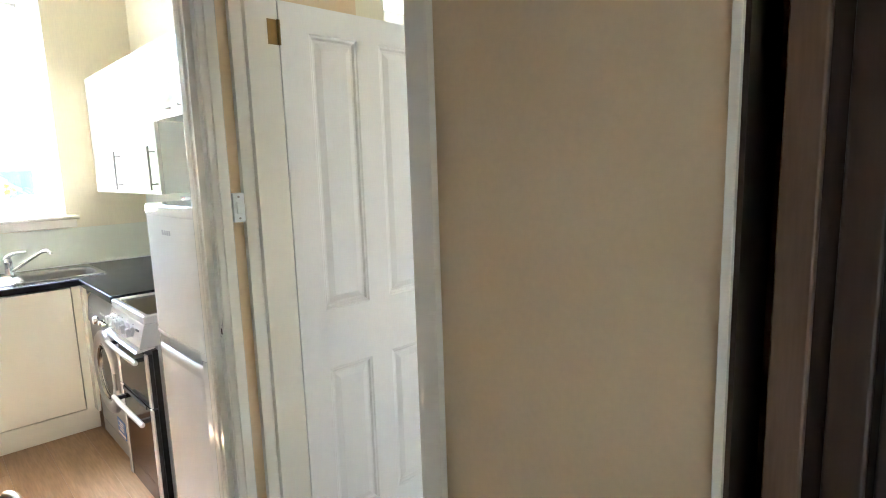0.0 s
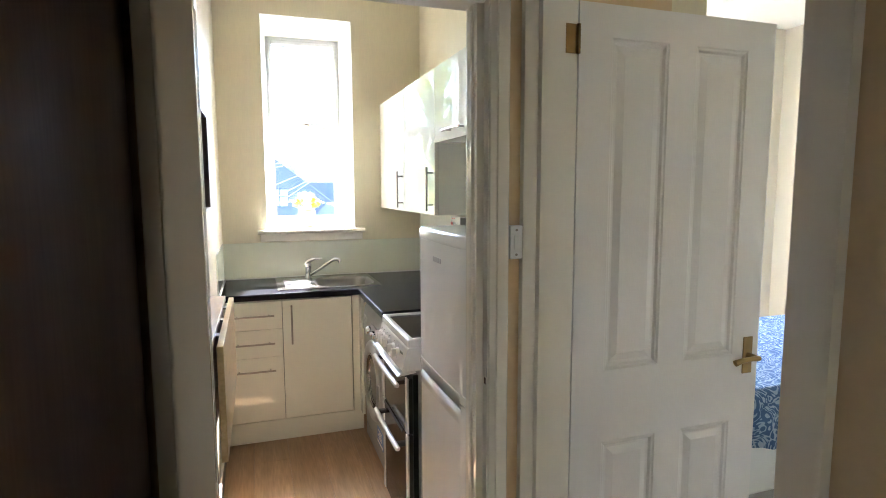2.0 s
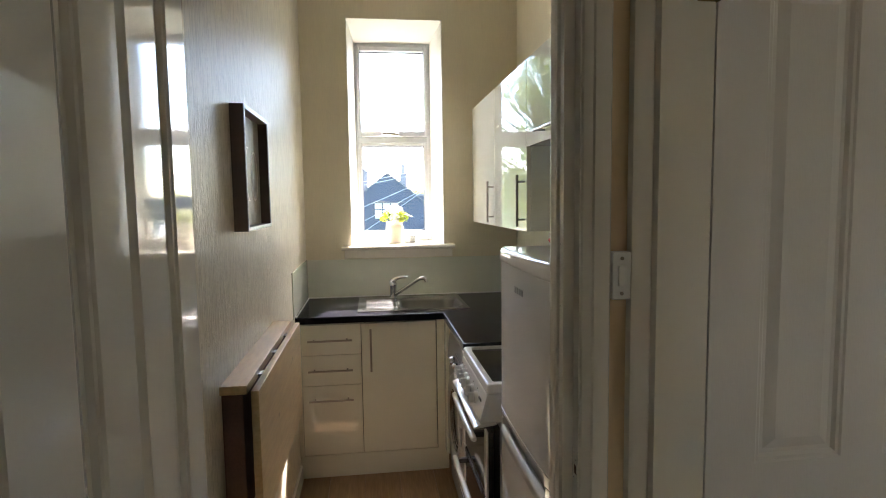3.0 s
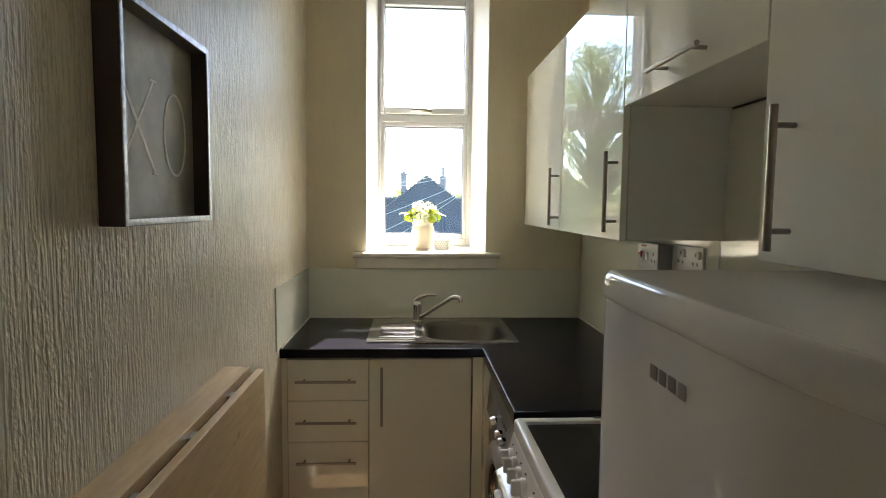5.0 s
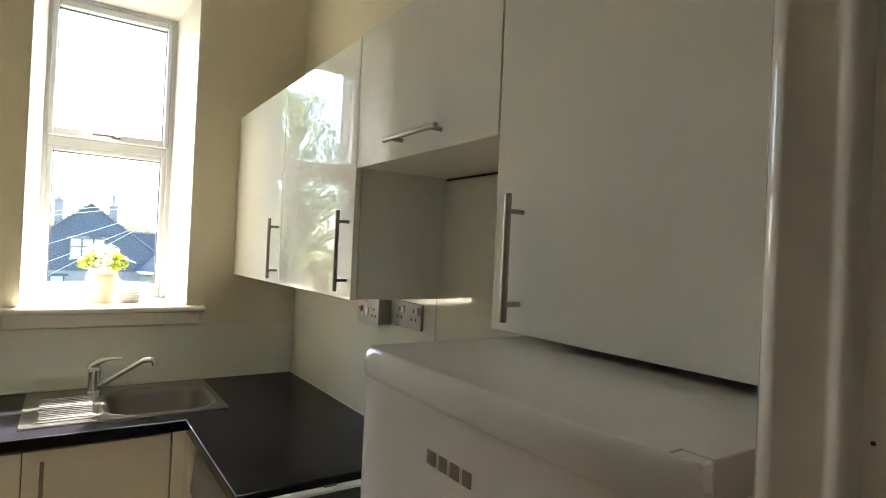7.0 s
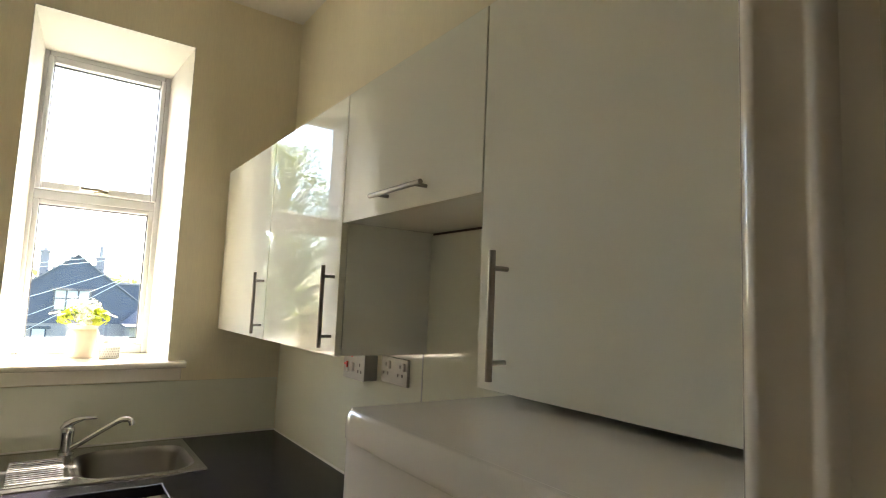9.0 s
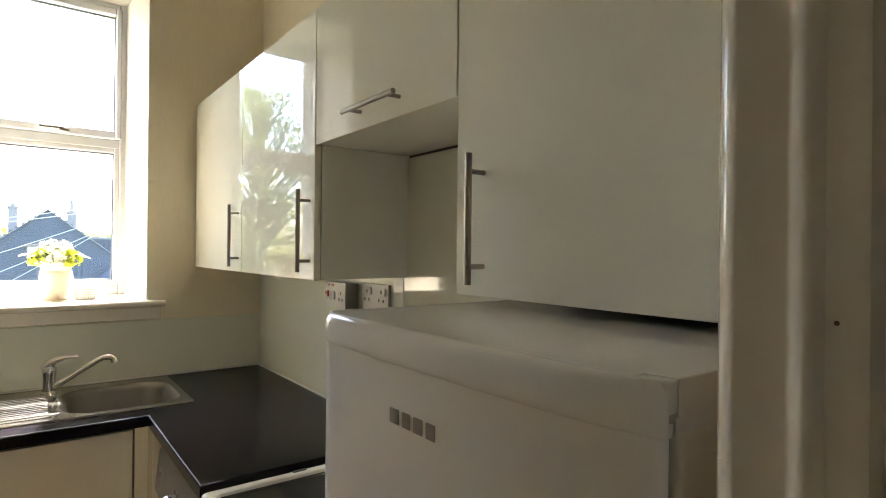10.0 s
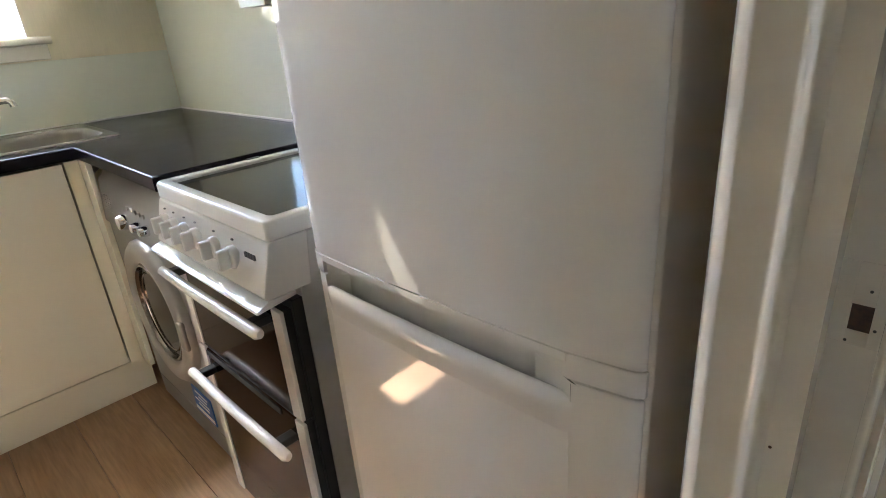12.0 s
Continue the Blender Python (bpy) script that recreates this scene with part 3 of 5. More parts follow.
        tube([(handle_u + 0.006, y + sgn * 0.042, handle_z), (handle_u - 0.03, y + sgn * 0.046, handle_z + 0.002), (handle_u - 0.065, y + sgn * 0.044, handle_z - 0.001), (handle_u - 0.088, y + sgn * 0.040, handle_z - 0.008)],
             [0.0085, 0.0075, 0.008, 0.010], 12, hb)
        part("lever", hb, BRASS, plate)
    plate = part("latch_plate", box(width - 0.0005, width + 0.0012, -0.011, 0.011, handle_z - 0.03, handle_z + 0.03, 0.0005, 1), BRASS, root, "brass latch faceplate", False)
    part("latch", box(width + 0.001, width + 0.009, -0.007, 0.007, handle_z - 0.008, handle_z + 0.008, 0.002), BRASS, plate)
    x, yb, turn, _ = kind_pose
    root.matrix_basis = pose(x, yb, 0, 0, 0, turn)
    return root


KD = 0.728
kd_panels = [(0.105, 0.315, 1.03, 1.88), (0.413, 0.623, 1.03, 1.88), (0.105, 0.315, 0.20, 0.82), (0.413, 0.623, 0.20, 0.82)]
kitchen_door = panel_door("kitchen_door", "white gloss four-panel door standing open into the hall", KD, 1.98, 0.035, (0.179, 1.966, -85.7, -1), GLOSS, kd_panels,
                          (0.2, 1.79), KD - 0.05, 0.985, (1, -1))
BD = 0.690
bd_panels = [(0.105, 0.296, 0.992, 1.925), (0.392, 0.585, 0.992, 1.925), (0.105, 0.296, 0.19, 0.775), (0.392, 0.585, 0.19, 0.775)]
bedroom_door = panel_door("bedroom_door", "white four-panel moulded door standing open into the bedroom", BD, 2.012, 0.035, (1.135, 1.966, 0.5, -1), DOORPAINT, bd_panels,
                          (0.2, 1.875), BD - 0.045, 0.985, (-1,))

# bedroom door frame
lin = [(0.978, 1.973), (0.978, 1.952), (0.986, 1.947), (1.010, 1.946), (1.016, 1.950), (1.020, 1.936), (1.048, 1.936), (1.052, 1.949), (1.1315, 1.949), (1.1315, 1.973)]
structure("door_lining_bedroom_hinge", extrude(lin, "z", 0, 2.04), GLOSS, "white gloss moulded door lining", "door frame", True)
structure("door_lining_bedroom_far", box(1.001, 1.122, 1.151, 1.172, 0, 2.015, 0.002), GLOSS, "white gloss door lining", "door frame", True)
structure("door_lining_bedroom_head", box(1.001, 1.122, 1.173, 1.948, 2.018, 2.039, 0.002), GLOSS, "white gloss door lining head", "door frame", True)
structure("architrave_bedroom", extrude([(0.999, 1.103), (0.984, 1.105), (0.980, 1.112), (0.980, 1.150), (0.984, 1.158), (0.984, 1.170), (0.999, 1.174)], "z", 0, 2.09), GLOSS, "white gloss architrave board", "architrave", True)
structure("architrave_bedroom_head", box(0.980, 0.999, 1.175, 1.950, 2.035, 2.09, 0.003), GLOSS, "white gloss architrave board", "architrave", True)
switch = thing("light_switch", 0.958, 1.96, 1.376, "narrow white plastic rocker light switch on the wall", "light switch")
part("back_box", box(0.940, 0.977, 1.950, 1.975, 1.331, 1.421, 0.003), WHITEPLASTIC, switch)
part("rocker", box(0.950, 0.967, 1.945, 1.9505, 1.357, 1.396, 0.002), WHITEPLASTIC, switch)
for z in (1.343, 1.409):
    part("screw", rod((0.9585, 1.9485, z), (0.9585, 1.951, z), 0.0035, 12), NICKEL, switch)

# dark store with a brown door, beside the hall
structure("architrave_store", box(0.986, 0.999, 0.538, 0.551, 0, 2.09, 0.002), GLOSS, "thin white architrave edge", "architrave")
# dark colour over the wall end stands in for the unlit store gap
structure("door_lining_store", box(0.9995, 1.12, 0.532, 0.5445, 0, 2.04), DARKWOOD, "door lining coloured dark to stand in for the store's darkness", "door frame")
store = thing("store_door", 1.03, 0.1, 0, "dark brown wooden door standing slightly open", "door")
part("leaf", box(1.020, 1.060, -0.30, 0.492, 0.01, 2.0, 0.003), DARKWOOD, store)
part("edge_bead", box(1.000, 1.0195, 0.449, 0.492, 0.01, 2.0, 0.004), BROWNWOOD, store, "paler brown moulded edge bead")
for y, w in ((0.405, 0.022), (0.362, 0.012), (0.335, 0.007), (0.300, 0.018)):
    part("bead", box(1.002, 1.0195, y - w, y + w, 0.02, 1.99, 0.005), DARKWOOD, store, "dark brown moulding")

# ---- wall units ----
FX = 1.155


def bar_handle(parent, p0, p1, out, r=0.006):
    """A brushed bar handle between two ends, standing off along out, with two posts."""
    p0, p1, out = Vector(p0), Vector(p1), Vector(out)
    d = (p1 - p0).normalized()
    bm = rod(p0, p1, r, 16, None, None, 0.001)
    h = part("handle", bm, NICKEL, parent, "brushed metal bar handle")
    for q in (p0 + d * 0.03, p1 - d * 0.03):
        part("post", rod(q, q + out, 0.0045, 12), NICKEL, h)
    return h


def wall_unit(name, y0, y1, z0, z1, handle, label, door_y0=None, door_y1=None):
    u = thing(name, 1.30, (y0 + y1) / 2, z0, label, "cabinet", "wall cabinets")
    t = 0.016
    x0, x1 = FX + 0.020, KX1 - 0.001
    for name, a in (("side_panel", (x0, x1, y0, y0 + t, z0, z1)), ("side_panel", (x0, x1, y1 - t, y1, z0, z1)), ("bottom_panel", (x0, x1, y0 + t, y1 - t, z0, z0 + t)),
                    ("top_panel", (x0, x1, y0 + t, y1 - t, z1 - t, z1)), ("back_panel", (x1 - 0.007, x1, y0 + t, y1 - t, z0 + t, z1 - t))):
        part(name, box(*a), CARCASS, u, smooth=False)
    d0, d1 = (door_y0 or y0 + 0.0015), (door_y1 or y1 - 0.0015)
    door = part("door", box(FX, FX + 0.018, d0, d1, z0 - 0.002, z1, 0.0015, 2), CAB, u, "glossy white slab door")
    bar_handle(door, *handle, (0.034, 0, 0))
    return u


HX = FX - 0.034
wall_unit("wall_cabinet", 3.905, 4.545, 1.385, 2.105, ((HX, 3.937, 1.402), (HX, 3.937, 1.622)), "glossy white wall cabinet beside the window wall")
wall_unit("wall_cabinet", 3.286, 3.904, 1.385, 2.105, ((HX, 3.318, 1.405), (HX, 3.318, 1.627)), "glossy white wall cabinet with a vertical bar handle")
wall_unit("bridging_cabinet", 2.682, 3.285, 1.745, 2.105, ((HX, 2.843, 1.783), (HX, 3.068, 1.783)), "short glossy white cabinet over the cooker")
wall_unit("fridge_top_cabinet", 2.082, 2.681, 1.392, 2.105, ((HX, 2.607, 1.411), (HX, 2.607, 1.628)), "glossy white wall cabinet above the fridge")
single("cabinet_filler", box(FX + 0.002, FX + 0.018, 4.546, 4.574, 1.383, 2.105, 0.001), CAB, "narrow white filler strip beside the wall", "filler strip")

# ---- splashbacks ----
sp = thing("splashback", 0.77, 4.57, 0.912, "pale grey-green gloss glass splashback on the walls", "splashback")
part("back_panel", box(0.087, 1.448, 4.569, 4.5745, 0.914, 1.155, 0.001, 1), SPLASH, sp)
part("end_panel", box(KX0, KX0 + 0.006, 3.905, 4.568, 0.914, 1.158, 0.001, 1), SPLASH, sp)
part("side_panel", box(1.449, 1.4545, 3.303, 4.568, 0.914, 1.383, 0.001, 1), SPLASH, sp)
part("tall_side_panel", box(1.449, 1.4545, 2.09, 3.3015, 0.90, 1.738, 0.001, 1), SPLASH, sp)
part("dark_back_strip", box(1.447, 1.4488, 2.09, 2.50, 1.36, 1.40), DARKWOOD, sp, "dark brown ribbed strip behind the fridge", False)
# shade of the gap above the splashback, put in as a dark strip
part("top_channel", box(1.447, 1.4488, 2.70, 3.275, 1.7385, 1.7446), DARKWOOD, sp, "dark strip standing in for the shade in the gap under the cabinet", False)
part("joint_strip", box(1.447, 1.4488, 3.300, 3.3045, 0.914, 1.742, 0), UPVC, sp, "white joint strip")
part("sealant", box(0.087, 1.448, 4.562, 4.569, 0.909, 0.917, 0.002, 1), WHITEPLASTIC, sp, "white sealant bead")
part("side_sealant", box(1.4425, 1.449, 3.285, 4.5615, 0.909, 0.917, 0.002, 1), WHITEPLASTIC, sp, "white sealant bead")
part("end_sealant", box(0.0865, 0.0915, 3.965, 4.5615, 0.909, 0.917, 0.0015, 1), WHITEPLASTIC, sp, "white sealant bead")

# ---- base units and worktop ----
WT = 0.910
bm = panel_wall("z", 0.872, WT, KX0 + 0.001, 1.452, 3.282, 4.5735, [(KX0 + 0.001, 0.874, 3.282, 3.962), (0.425, 1.022, 4.075, 4.515)])
rim = [e for e in bm.edges if abs(e.verts[0].co.z - e.verts[1].co.z) < 1e-5 and (
    all(abs(v.co.y - 3.962) < 1e-4 and v.co.x < 0.875 for v in e.verts) or all(abs(v.co.x - 0.874) < 1e-4 and v.co.y < 3.963 for v in e.verts)
    or all(abs(v.co.y - 3.282) < 1e-4 for v in e.verts))]
bmesh.ops.bevel(bm, geom=rim, offset=0.006, segments=3, profile=0.5, affect="EDGES")
worktop = single("worktop", bm, BLACKTOP, "black L-shaped laminate kitchen worktop", "worktop")

BY = 3.982


def front(parent, name, x0, x1, z0, z1, label):
    return part(name, box(x0, x1, BY, BY + 0.018, z0, z1, 0.0015, 2), CAB, parent, label)


drawers = thing("drawer_unit", 0.27, 4.25, 0.13, "glossy white three-drawer base unit", "drawers")
part("carcass", box(0.105, 0.424, BY + 0.020, 4.55, 0.132, 0.871), CARCASS, drawers, smooth=False)
part("end_filler", box(0.082, 0.104, BY + 0.001, BY + 0.018, 0.132, 0.868, 0.001), CAB, drawers)
for z0, z1, hz in ((0.697, 0.862, 0.781), (0.529, 0.694, 0.616), (0.140, 0.526, 0.452)):
    d = front(drawers, "drawer", 0.106, 0.4235, z0, z1, "glossy white drawer front")
    bar_handle(d, (0.142, BY - 0.033, hz), (0.378, BY - 0.033, hz), (0, 0.033, 0), 0.0055)
sink_base = thing("sink_base_unit", 0.63, 4.25, 0.13, "glossy white base cupboard under the sink", "cabinet")
for a in ((0.427, 0.443, BY + 0.02, 4.55, 0.132, 0.871), (0.860, 0.876, BY + 0.02, 4.55, 0.132, 0.762), (0.443, 0.860, BY + 0.02, 4.55, 0.132, 0.148), (0.443, 0.86, 4.53, 4.55, 0.148, 0.8)):
    part("carcass_panel", box(*a), CARCASS, sink_base, smooth=False)
d = front(sink_base, "door", 0.427, 0.834, 0.140, 0.862, "glossy white slab door")
bar_handle(d, (0.477, BY - 0.033, 0.602), (0.477, BY - 0.033, 0.838), (0, 0.033, 0), 0.0055)
part("corner_post", box(0.840, 0.880, BY + 0.001, BY + 0.019, 0.132, 0.868, 0.001), CAB, sink_base)
part("corner_return", box(0.8805, 0.897, BY - 0.075, BY + 0.019, 0.132, 0.868, 0.001), CARCASS, sink_base)
structure("plinth", box(0.082, 0.903, 4.003, 4.019, 0.001, 0.126, 0.001), CAB, "white gloss plinth board along the base units", "plinth", True)

# ---- sink and tap ----
sink = thing("sink", 0.72, 4.31, WT, "stainless steel inset sink with a grooved drainer", "sink")
SX0, SX1, SY0, SY1 = 0.405, 1.042, 4.052, 4.548
BX0, BX1, BY0, BY1 = 0.655, 1.006, 4.095, 4.455


def ring_loft(bm, rings):
    prev = None
    for pts in rings:
        cur = [bm.verts.new(p) for p in pts]
        if prev:
            n = len(cur)
            for k in range(n):
                bm.faces.new((prev[k], prev[(k + 1) % n], cur[(k + 1) % n], cur[k]))
        prev = cur
    return prev


def lift(outline, z):
    return [(x, y, z) for x, y in outline]


bm = bmesh.new()
last = ring_loft(bm, [lift(rounded(BX0 - 0.012, BX1 + 0.012, BY0 - 0.012, BY1 + 0.012, 0.10), WT + 0.0035), lift(rounded(BX0, BX1, BY0, BY1, 0.09), WT + 0.001),
                      lift(rounded(BX0 + 0.012, BX1 - 0.012, BY0 + 0.012, BY1 - 0.012, 0.085), WT - 0.018), lift(rounded(BX0 + 0.022, BX1 - 0.022, BY0 + 0.022, BY1 - 0.022, 0.08), WT - 0.11),
                      lift(rounded(BX0 + 0.05, BX1 - 0.05, BY0 + 0.05, BY1 - 0.05, 0.06), WT - 0.135)])
bm.faces.new(last)
bmesh.ops.recalc_face_normals(bm, faces=bm.faces)
bmesh.ops.reverse_faces(bm, faces=bm.faces)
part("bowl", bm, BOWLSTEEL, sink)
# the deck round the bowl, then the raised outer rim
bm = bmesh.new()
outer, inner_ring = rounded(SX0 + 0.014, SX1 - 0.014, SY0 + 0.014, SY1 - 0.014, 0.012), rounded(BX0 - 0.012, BX1 + 0.012, BY0 - 0.012, BY1 + 0.012, 0.10)
vo = [bm.verts.new((x, y, WT + 0.0035)) for x, y in outer]
vi = [bm.verts.new((x, y, WT + 0.0035)) for x, y in inner_ring]
edges = [bm.edges.new((r[k], r[(k + 1) % len(r)])) for r in (vo, vi) for k in range(len(r))]
bmesh.ops.triangle_fill(bm, use_beauty=True, edges=edges)
ring_loft(bm, [lift(rounded(SX0, SX1, SY0, SY1, 0.014), WT + 0.0005), lift(rounded(SX0 + 0.003, SX1 - 0.003, SY0 + 0.003, SY1 - 0.003, 0.013), WT + 0.005),
               lift(rounded(SX0 + 0.009, SX1 - 0.009, SY0 + 0.009, SY1 - 0.009, 0.012), WT + 0.005), lift(outer, WT + 0.0035)])
bmesh.ops.recalc_face_normals(bm, faces=bm.faces)
part("deck", bm, STEEL, sink)
bm = extrude(rounded(SX0 + 0.03, BX0 - 0.03, SY0 + 0.05, SY1 - 0.11, 0.02), "z", WT + 0.003, WT + 0.0055)
drainer = part("drainer", bm, STEEL, sink, "ribbed steel drainer")
for k in range(12):
    y = SY0 + 0.078 + k * 0.0245
    part("rib", tube([(SX0 + 0.05, y, WT + 0.0055), (SX0 + 0.06, y, WT + 0.0062), (BX0 - 0.055, y, WT + 0.0060), (BX0 - 0.045, y, WT + 0.0050)], 0.0038, 8), STEEL, drainer)
part("bowl_waste", lathe([(0.030, 0), (0.030, 0.003), (0.024, 0.004), (0.004, 0.001)], (0.83, 4.275, WT - 0.134), 24), CHROME, sink)
part("overflow_cap", lathe([(0.022, 0), (0.022, 0.0015), (0.019, 0.003), (0.001, 0.003)], (0.622, 4.15, WT + 0.0036), 24), STEEL, sink)
tap = thing("mixer_tap", 0.622, 4.462, WT + 0.004, "chrome single-lever kitchen mixer tap", "tap")
part("body", lathe([(0.026, 0), (0.026, 0.008), (0.022, 0.012), (0.0215, 0.06), (0.023, 0.075), (0.0235, 0.095), (0.020, 0.102), (0.004, 0.106)], (0.622, 4.462, WT + 0.003), 28), CHROME, tap)
part("spout", tube([(0.625, 4.458, 0.932), (0.665, 4.440, 0.958), (0.72, 4.418, 0.998), (0.775, 4.396, 1.036), (0.79, 4.390, 1.043), (0.812, 4.380, 1.044), (0.822, 4.376, 1.036), (0.824, 4.375, 1.022)],
                   [0.0115, 0.011, 0.0105, 0.0105, 0.011, 0.012, 0.0125, 0.012], 16), CHROME, tap)
part("lever", tube([(0.608, 4.468, 1.005), (0.620, 4.462, 1.024), (0.640, 4.455, 1.038), (0.670, 4.444, 1.046), (0.700, 4.434, 1.047), (0.712, 4.430, 1.049)],
                   [0.016, 0.018, 0.013, 0.0075, 0.005, 0.0055], 14), CHROME, tap)

# ---- fridge freezer ----
fridge = thing("fridge_freezer", 1.15, 2.385, 0, "white freestanding fridge freezer with a worn glossy front", "fridge freezer")
F0, F1, FOLD = 2.122, 2.663, 2.1935


def door_outline(grow=0.0, back=0.909):
    return [(back, F0 - grow), (0.9060 - grow, F0 - grow), (0.9025 - grow, F0 + 0.0025), (0.8995 - grow, F0 + 0.009), (0.8980 - grow, F0 + 0.016), (0.8890 - grow, FOLD), (0.8866 - grow, 2.26), (0.8850 - grow, 2.33),
            (0.8850 - grow, 2.48), (0.8864 - grow, 2.56), (0.8885 - grow, 2.628), (0.8925 - grow, F1 - 0.014), (0.8965 - grow, F1 - 0.005), (0.906 - grow, F1 + grow * 0.3), (back, F1 + grow * 0.3)]


def folded(ob):
    """Keeps the crease between the door's flat front and its canted end crisp."""
    me = ob.data
    for e in me.edges:
        a, b = (me.vertices[k].co for k in e.vertices)
        if abs(a.y - b.y) < 1e-4 and (abs(a.y - FOLD) < 0.0012 or abs(a.y - 2.628) < 0.0012) and abs(a.z - b.z) > 0.005:
            e.use_edge_sharp = True
    return ob


def soft_prism(outline, z0, z1, r=0.004, only_top=False):
    bm = extrude(outline, "z", z0, z1)
    flat = [e for e in bm.edges if abs(e.verts[0].co.z - e.verts[1].co.z) < 1e-6 and (not only_top or e.verts[0].co.z > z1 - 1e-6)]
    bmesh.ops.bevel(bm, geom=flat, offset=r, segments=3, profile=0.5, affect="EDGES")
    return bm


part("cabinet", box(0.9255, 1.42, 2.1245, F1 - 0.004, 0.03, 1.335, 0.008, 3), FRIDGESIDE, fridge)
part("plinth", box(0.96, 1.40, F0 + 0.02, F1 - 0.02, 0.0, 0.03), BLACK, fridge)
up = folded(part("upper_door", soft_prism(door_outline(), 0.8757, 1.3348, 0.0008), FRIDGE, fridge))


def face_at(y):
    """The front face's x at a place along the fridge's width."""
    o = door_outline()
    for (xa, ya), (xb, yb) in zip(o, o[1:]):
        if ya <= y <= yb and yb > ya:
            return xa + (xb - xa) * (y - ya) / (yb - ya)
    return 0.8855


def end_outline(a, b, inner, grow):
    """The door's outline between a and b, closed by a sloping inner wall."""
    o = [(x, y) for x, y in door_outline(grow) if a - 0.003 <= y <= b + 0.003]
    if a == F0:
        return [(0.909, F0 - grow), *o[1:], (face_at(b) - grow, b), (0.912, inner), (0.914, inner)]
    return [(0.914, inner), (0.912, inner), (face_at(a) - grow, a), *o]


strip = [(0.914, 2.1965), (face_at(2.1965) - 0.002, 2.1965), *[(face_at(y) - 0.002, y) for y in (2.214, 2.26, 2.32, 2.41, 2.50, 2.56, 2.613)], (face_at(2.6255) - 0.002, 2.6255), (0.914, 2.6255)]
part("lower_trim", extrude(strip, "z", 0.866, 0.8755), FRIDGE, up)
for a, b, inner in ((F0, 2.196, 2.1965), (2.626, F1, 2.6255)):
    part("trim_end", soft_prism(end_outline(a, b, inner, 0.002), 0.846, 0.8755, 0.0015), FRIDGE, up)
CUT = 0.9035


def cap_outline():
    """The door's outline, cut short behind for the hinge and the lid."""
    return [(min(x, CUT), y) for x, y in door_outline(0.0030)]


rings = [lift(door_outline(0.0006), 1.3350), lift(door_outline(0.0022), 1.3362), lift(door_outline(0.0030), 1.342), lift(door_outline(0.0030), 1.3465), lift(cap_outline(), 1.3470), lift(cap_outline(), 1.353)]
for k in range(1, 6):
    a = math.radians(90 * k / 5)
    d, z = 0.023 * (1 - math.cos(a)), 1.353 + 0.023 * math.sin(a)
    rings.append([(CUT + (x - CUT) * (1 - d / 0.034), 2.391 + (y - 2.391) * (1 - 0.45 * d / 0.276), z) for x, y in cap_outline()])
bm = bmesh.new()
bm.faces.new(list(reversed(ring_loft(bm, rings))))
bmesh.ops.remove_doubles(bm, verts=bm.verts, dist=0.00002)
bmesh.ops.recalc_face_normals(bm, faces=bm.faces)
folded(part("top_cap", bm, FRIDGE, up, "rounded white top cap"))
lo = folded(part("lower_door", extrude(door_outline(), "z", 0.06, 0.780), FRIDGE, fridge))
# grab recess: sloping cheeks beside a hollow, behind a rounded rail that grows out of the door
for a, b, inner in ((F0, 2.192, 2.252), (2.628, F1, 2.600)):
    part("recess_cheek", soft_prism(end_outline(a, b, inner, 0.0), 0.7801, 0.8420, 0.002, True), FRIDGE, lo)
for a, inner in ((2.1975, 2.2515), (2.6245, 2.6005)):
    part("recess_end", extrude([(0.914, a), (face_at(a) + 0.003, a), (0.900, (a + inner) / 2), (0.912, inner), (0.914, inner)], "z", 0.8421, 0.8655), FRIDGE, lo, smooth=False)
part("recess_back", box(0.9125, 0.930, 2.2525, 2.5995, 0.7801, 0.8655), FRIDGE, lo, "shaded hollow of the grab handle", False)
bm = bmesh.new()
rings = []
for y, ease in ((2.190, 0.0), (2.200, 0.5), (2.214, 0.9), (2.26, 1.0), (2.32, 1.0), (2.41, 1.0), (2.50, 1.0), (2.56, 1.0), (2.613, 0.9), (2.622, 0.5), (2.630, 0.0)):
    top, face = 0.823, face_at(y)
    pts = [(0.9123, 0.775), (face, 0.775), (face - 0.0015 * ease, 0.787), (face - 0.005 * ease, 0.799), (face - 0.0065 * ease, top - 0.014), (face - 0.005 * ease, top - 0.006),
           (face - 0.001 * ease + 0.002, top - 0.001), (face + 0.006, top), (face + 0.012, top - 0.004), (face + 0.015, top - 0.012), (face + 0.018, top - 0.024), (0.9123, 0.797)]
    rings.append([(x, y, z) for x, z in pts])
last = ring_loft(bm, rings)
bm.faces.new(last)
bmesh.ops.recalc_face_normals(bm, faces=bm.faces)
part("grab_lip", bm, FRIDGE, lo, "rounded grab rail of the lower door")
for z0, z1 in ((0.07, 0.775), (0.876, 1.33)):
    part("door_gasket", box(0.9092, 0.9250, 2.131, F1 - 0.012, z0, z1), GASKET, fridge, "grey door seal", False)
part("worktop_lid", soft_prism([(CUT + 0.0003, F1), (CUT + 0.0003, 2.150), (0.9225, 2.150), (0.9225, 2.1225), (1.435, 2.1225), (1.435, F1)], 1.3472, 1.3759, 0.002, True), FRIDGE, fridge, "white moulded top lid")
part("lid_base", box(0.9225, 1.43, 2.1245, F1 - 0.002, 1.3352, 1.3471), FRIDGE, fridge)
# dark grey filler: its colour gives the slot its shade
part("hinge_gap", box(CUT + 0.0003, CUT + 0.0032, 2.1275, 2.1495, 1.3472, 1.3660), GASKET, fridge, "dark filler standing in for the shade in the hinge slot", False)
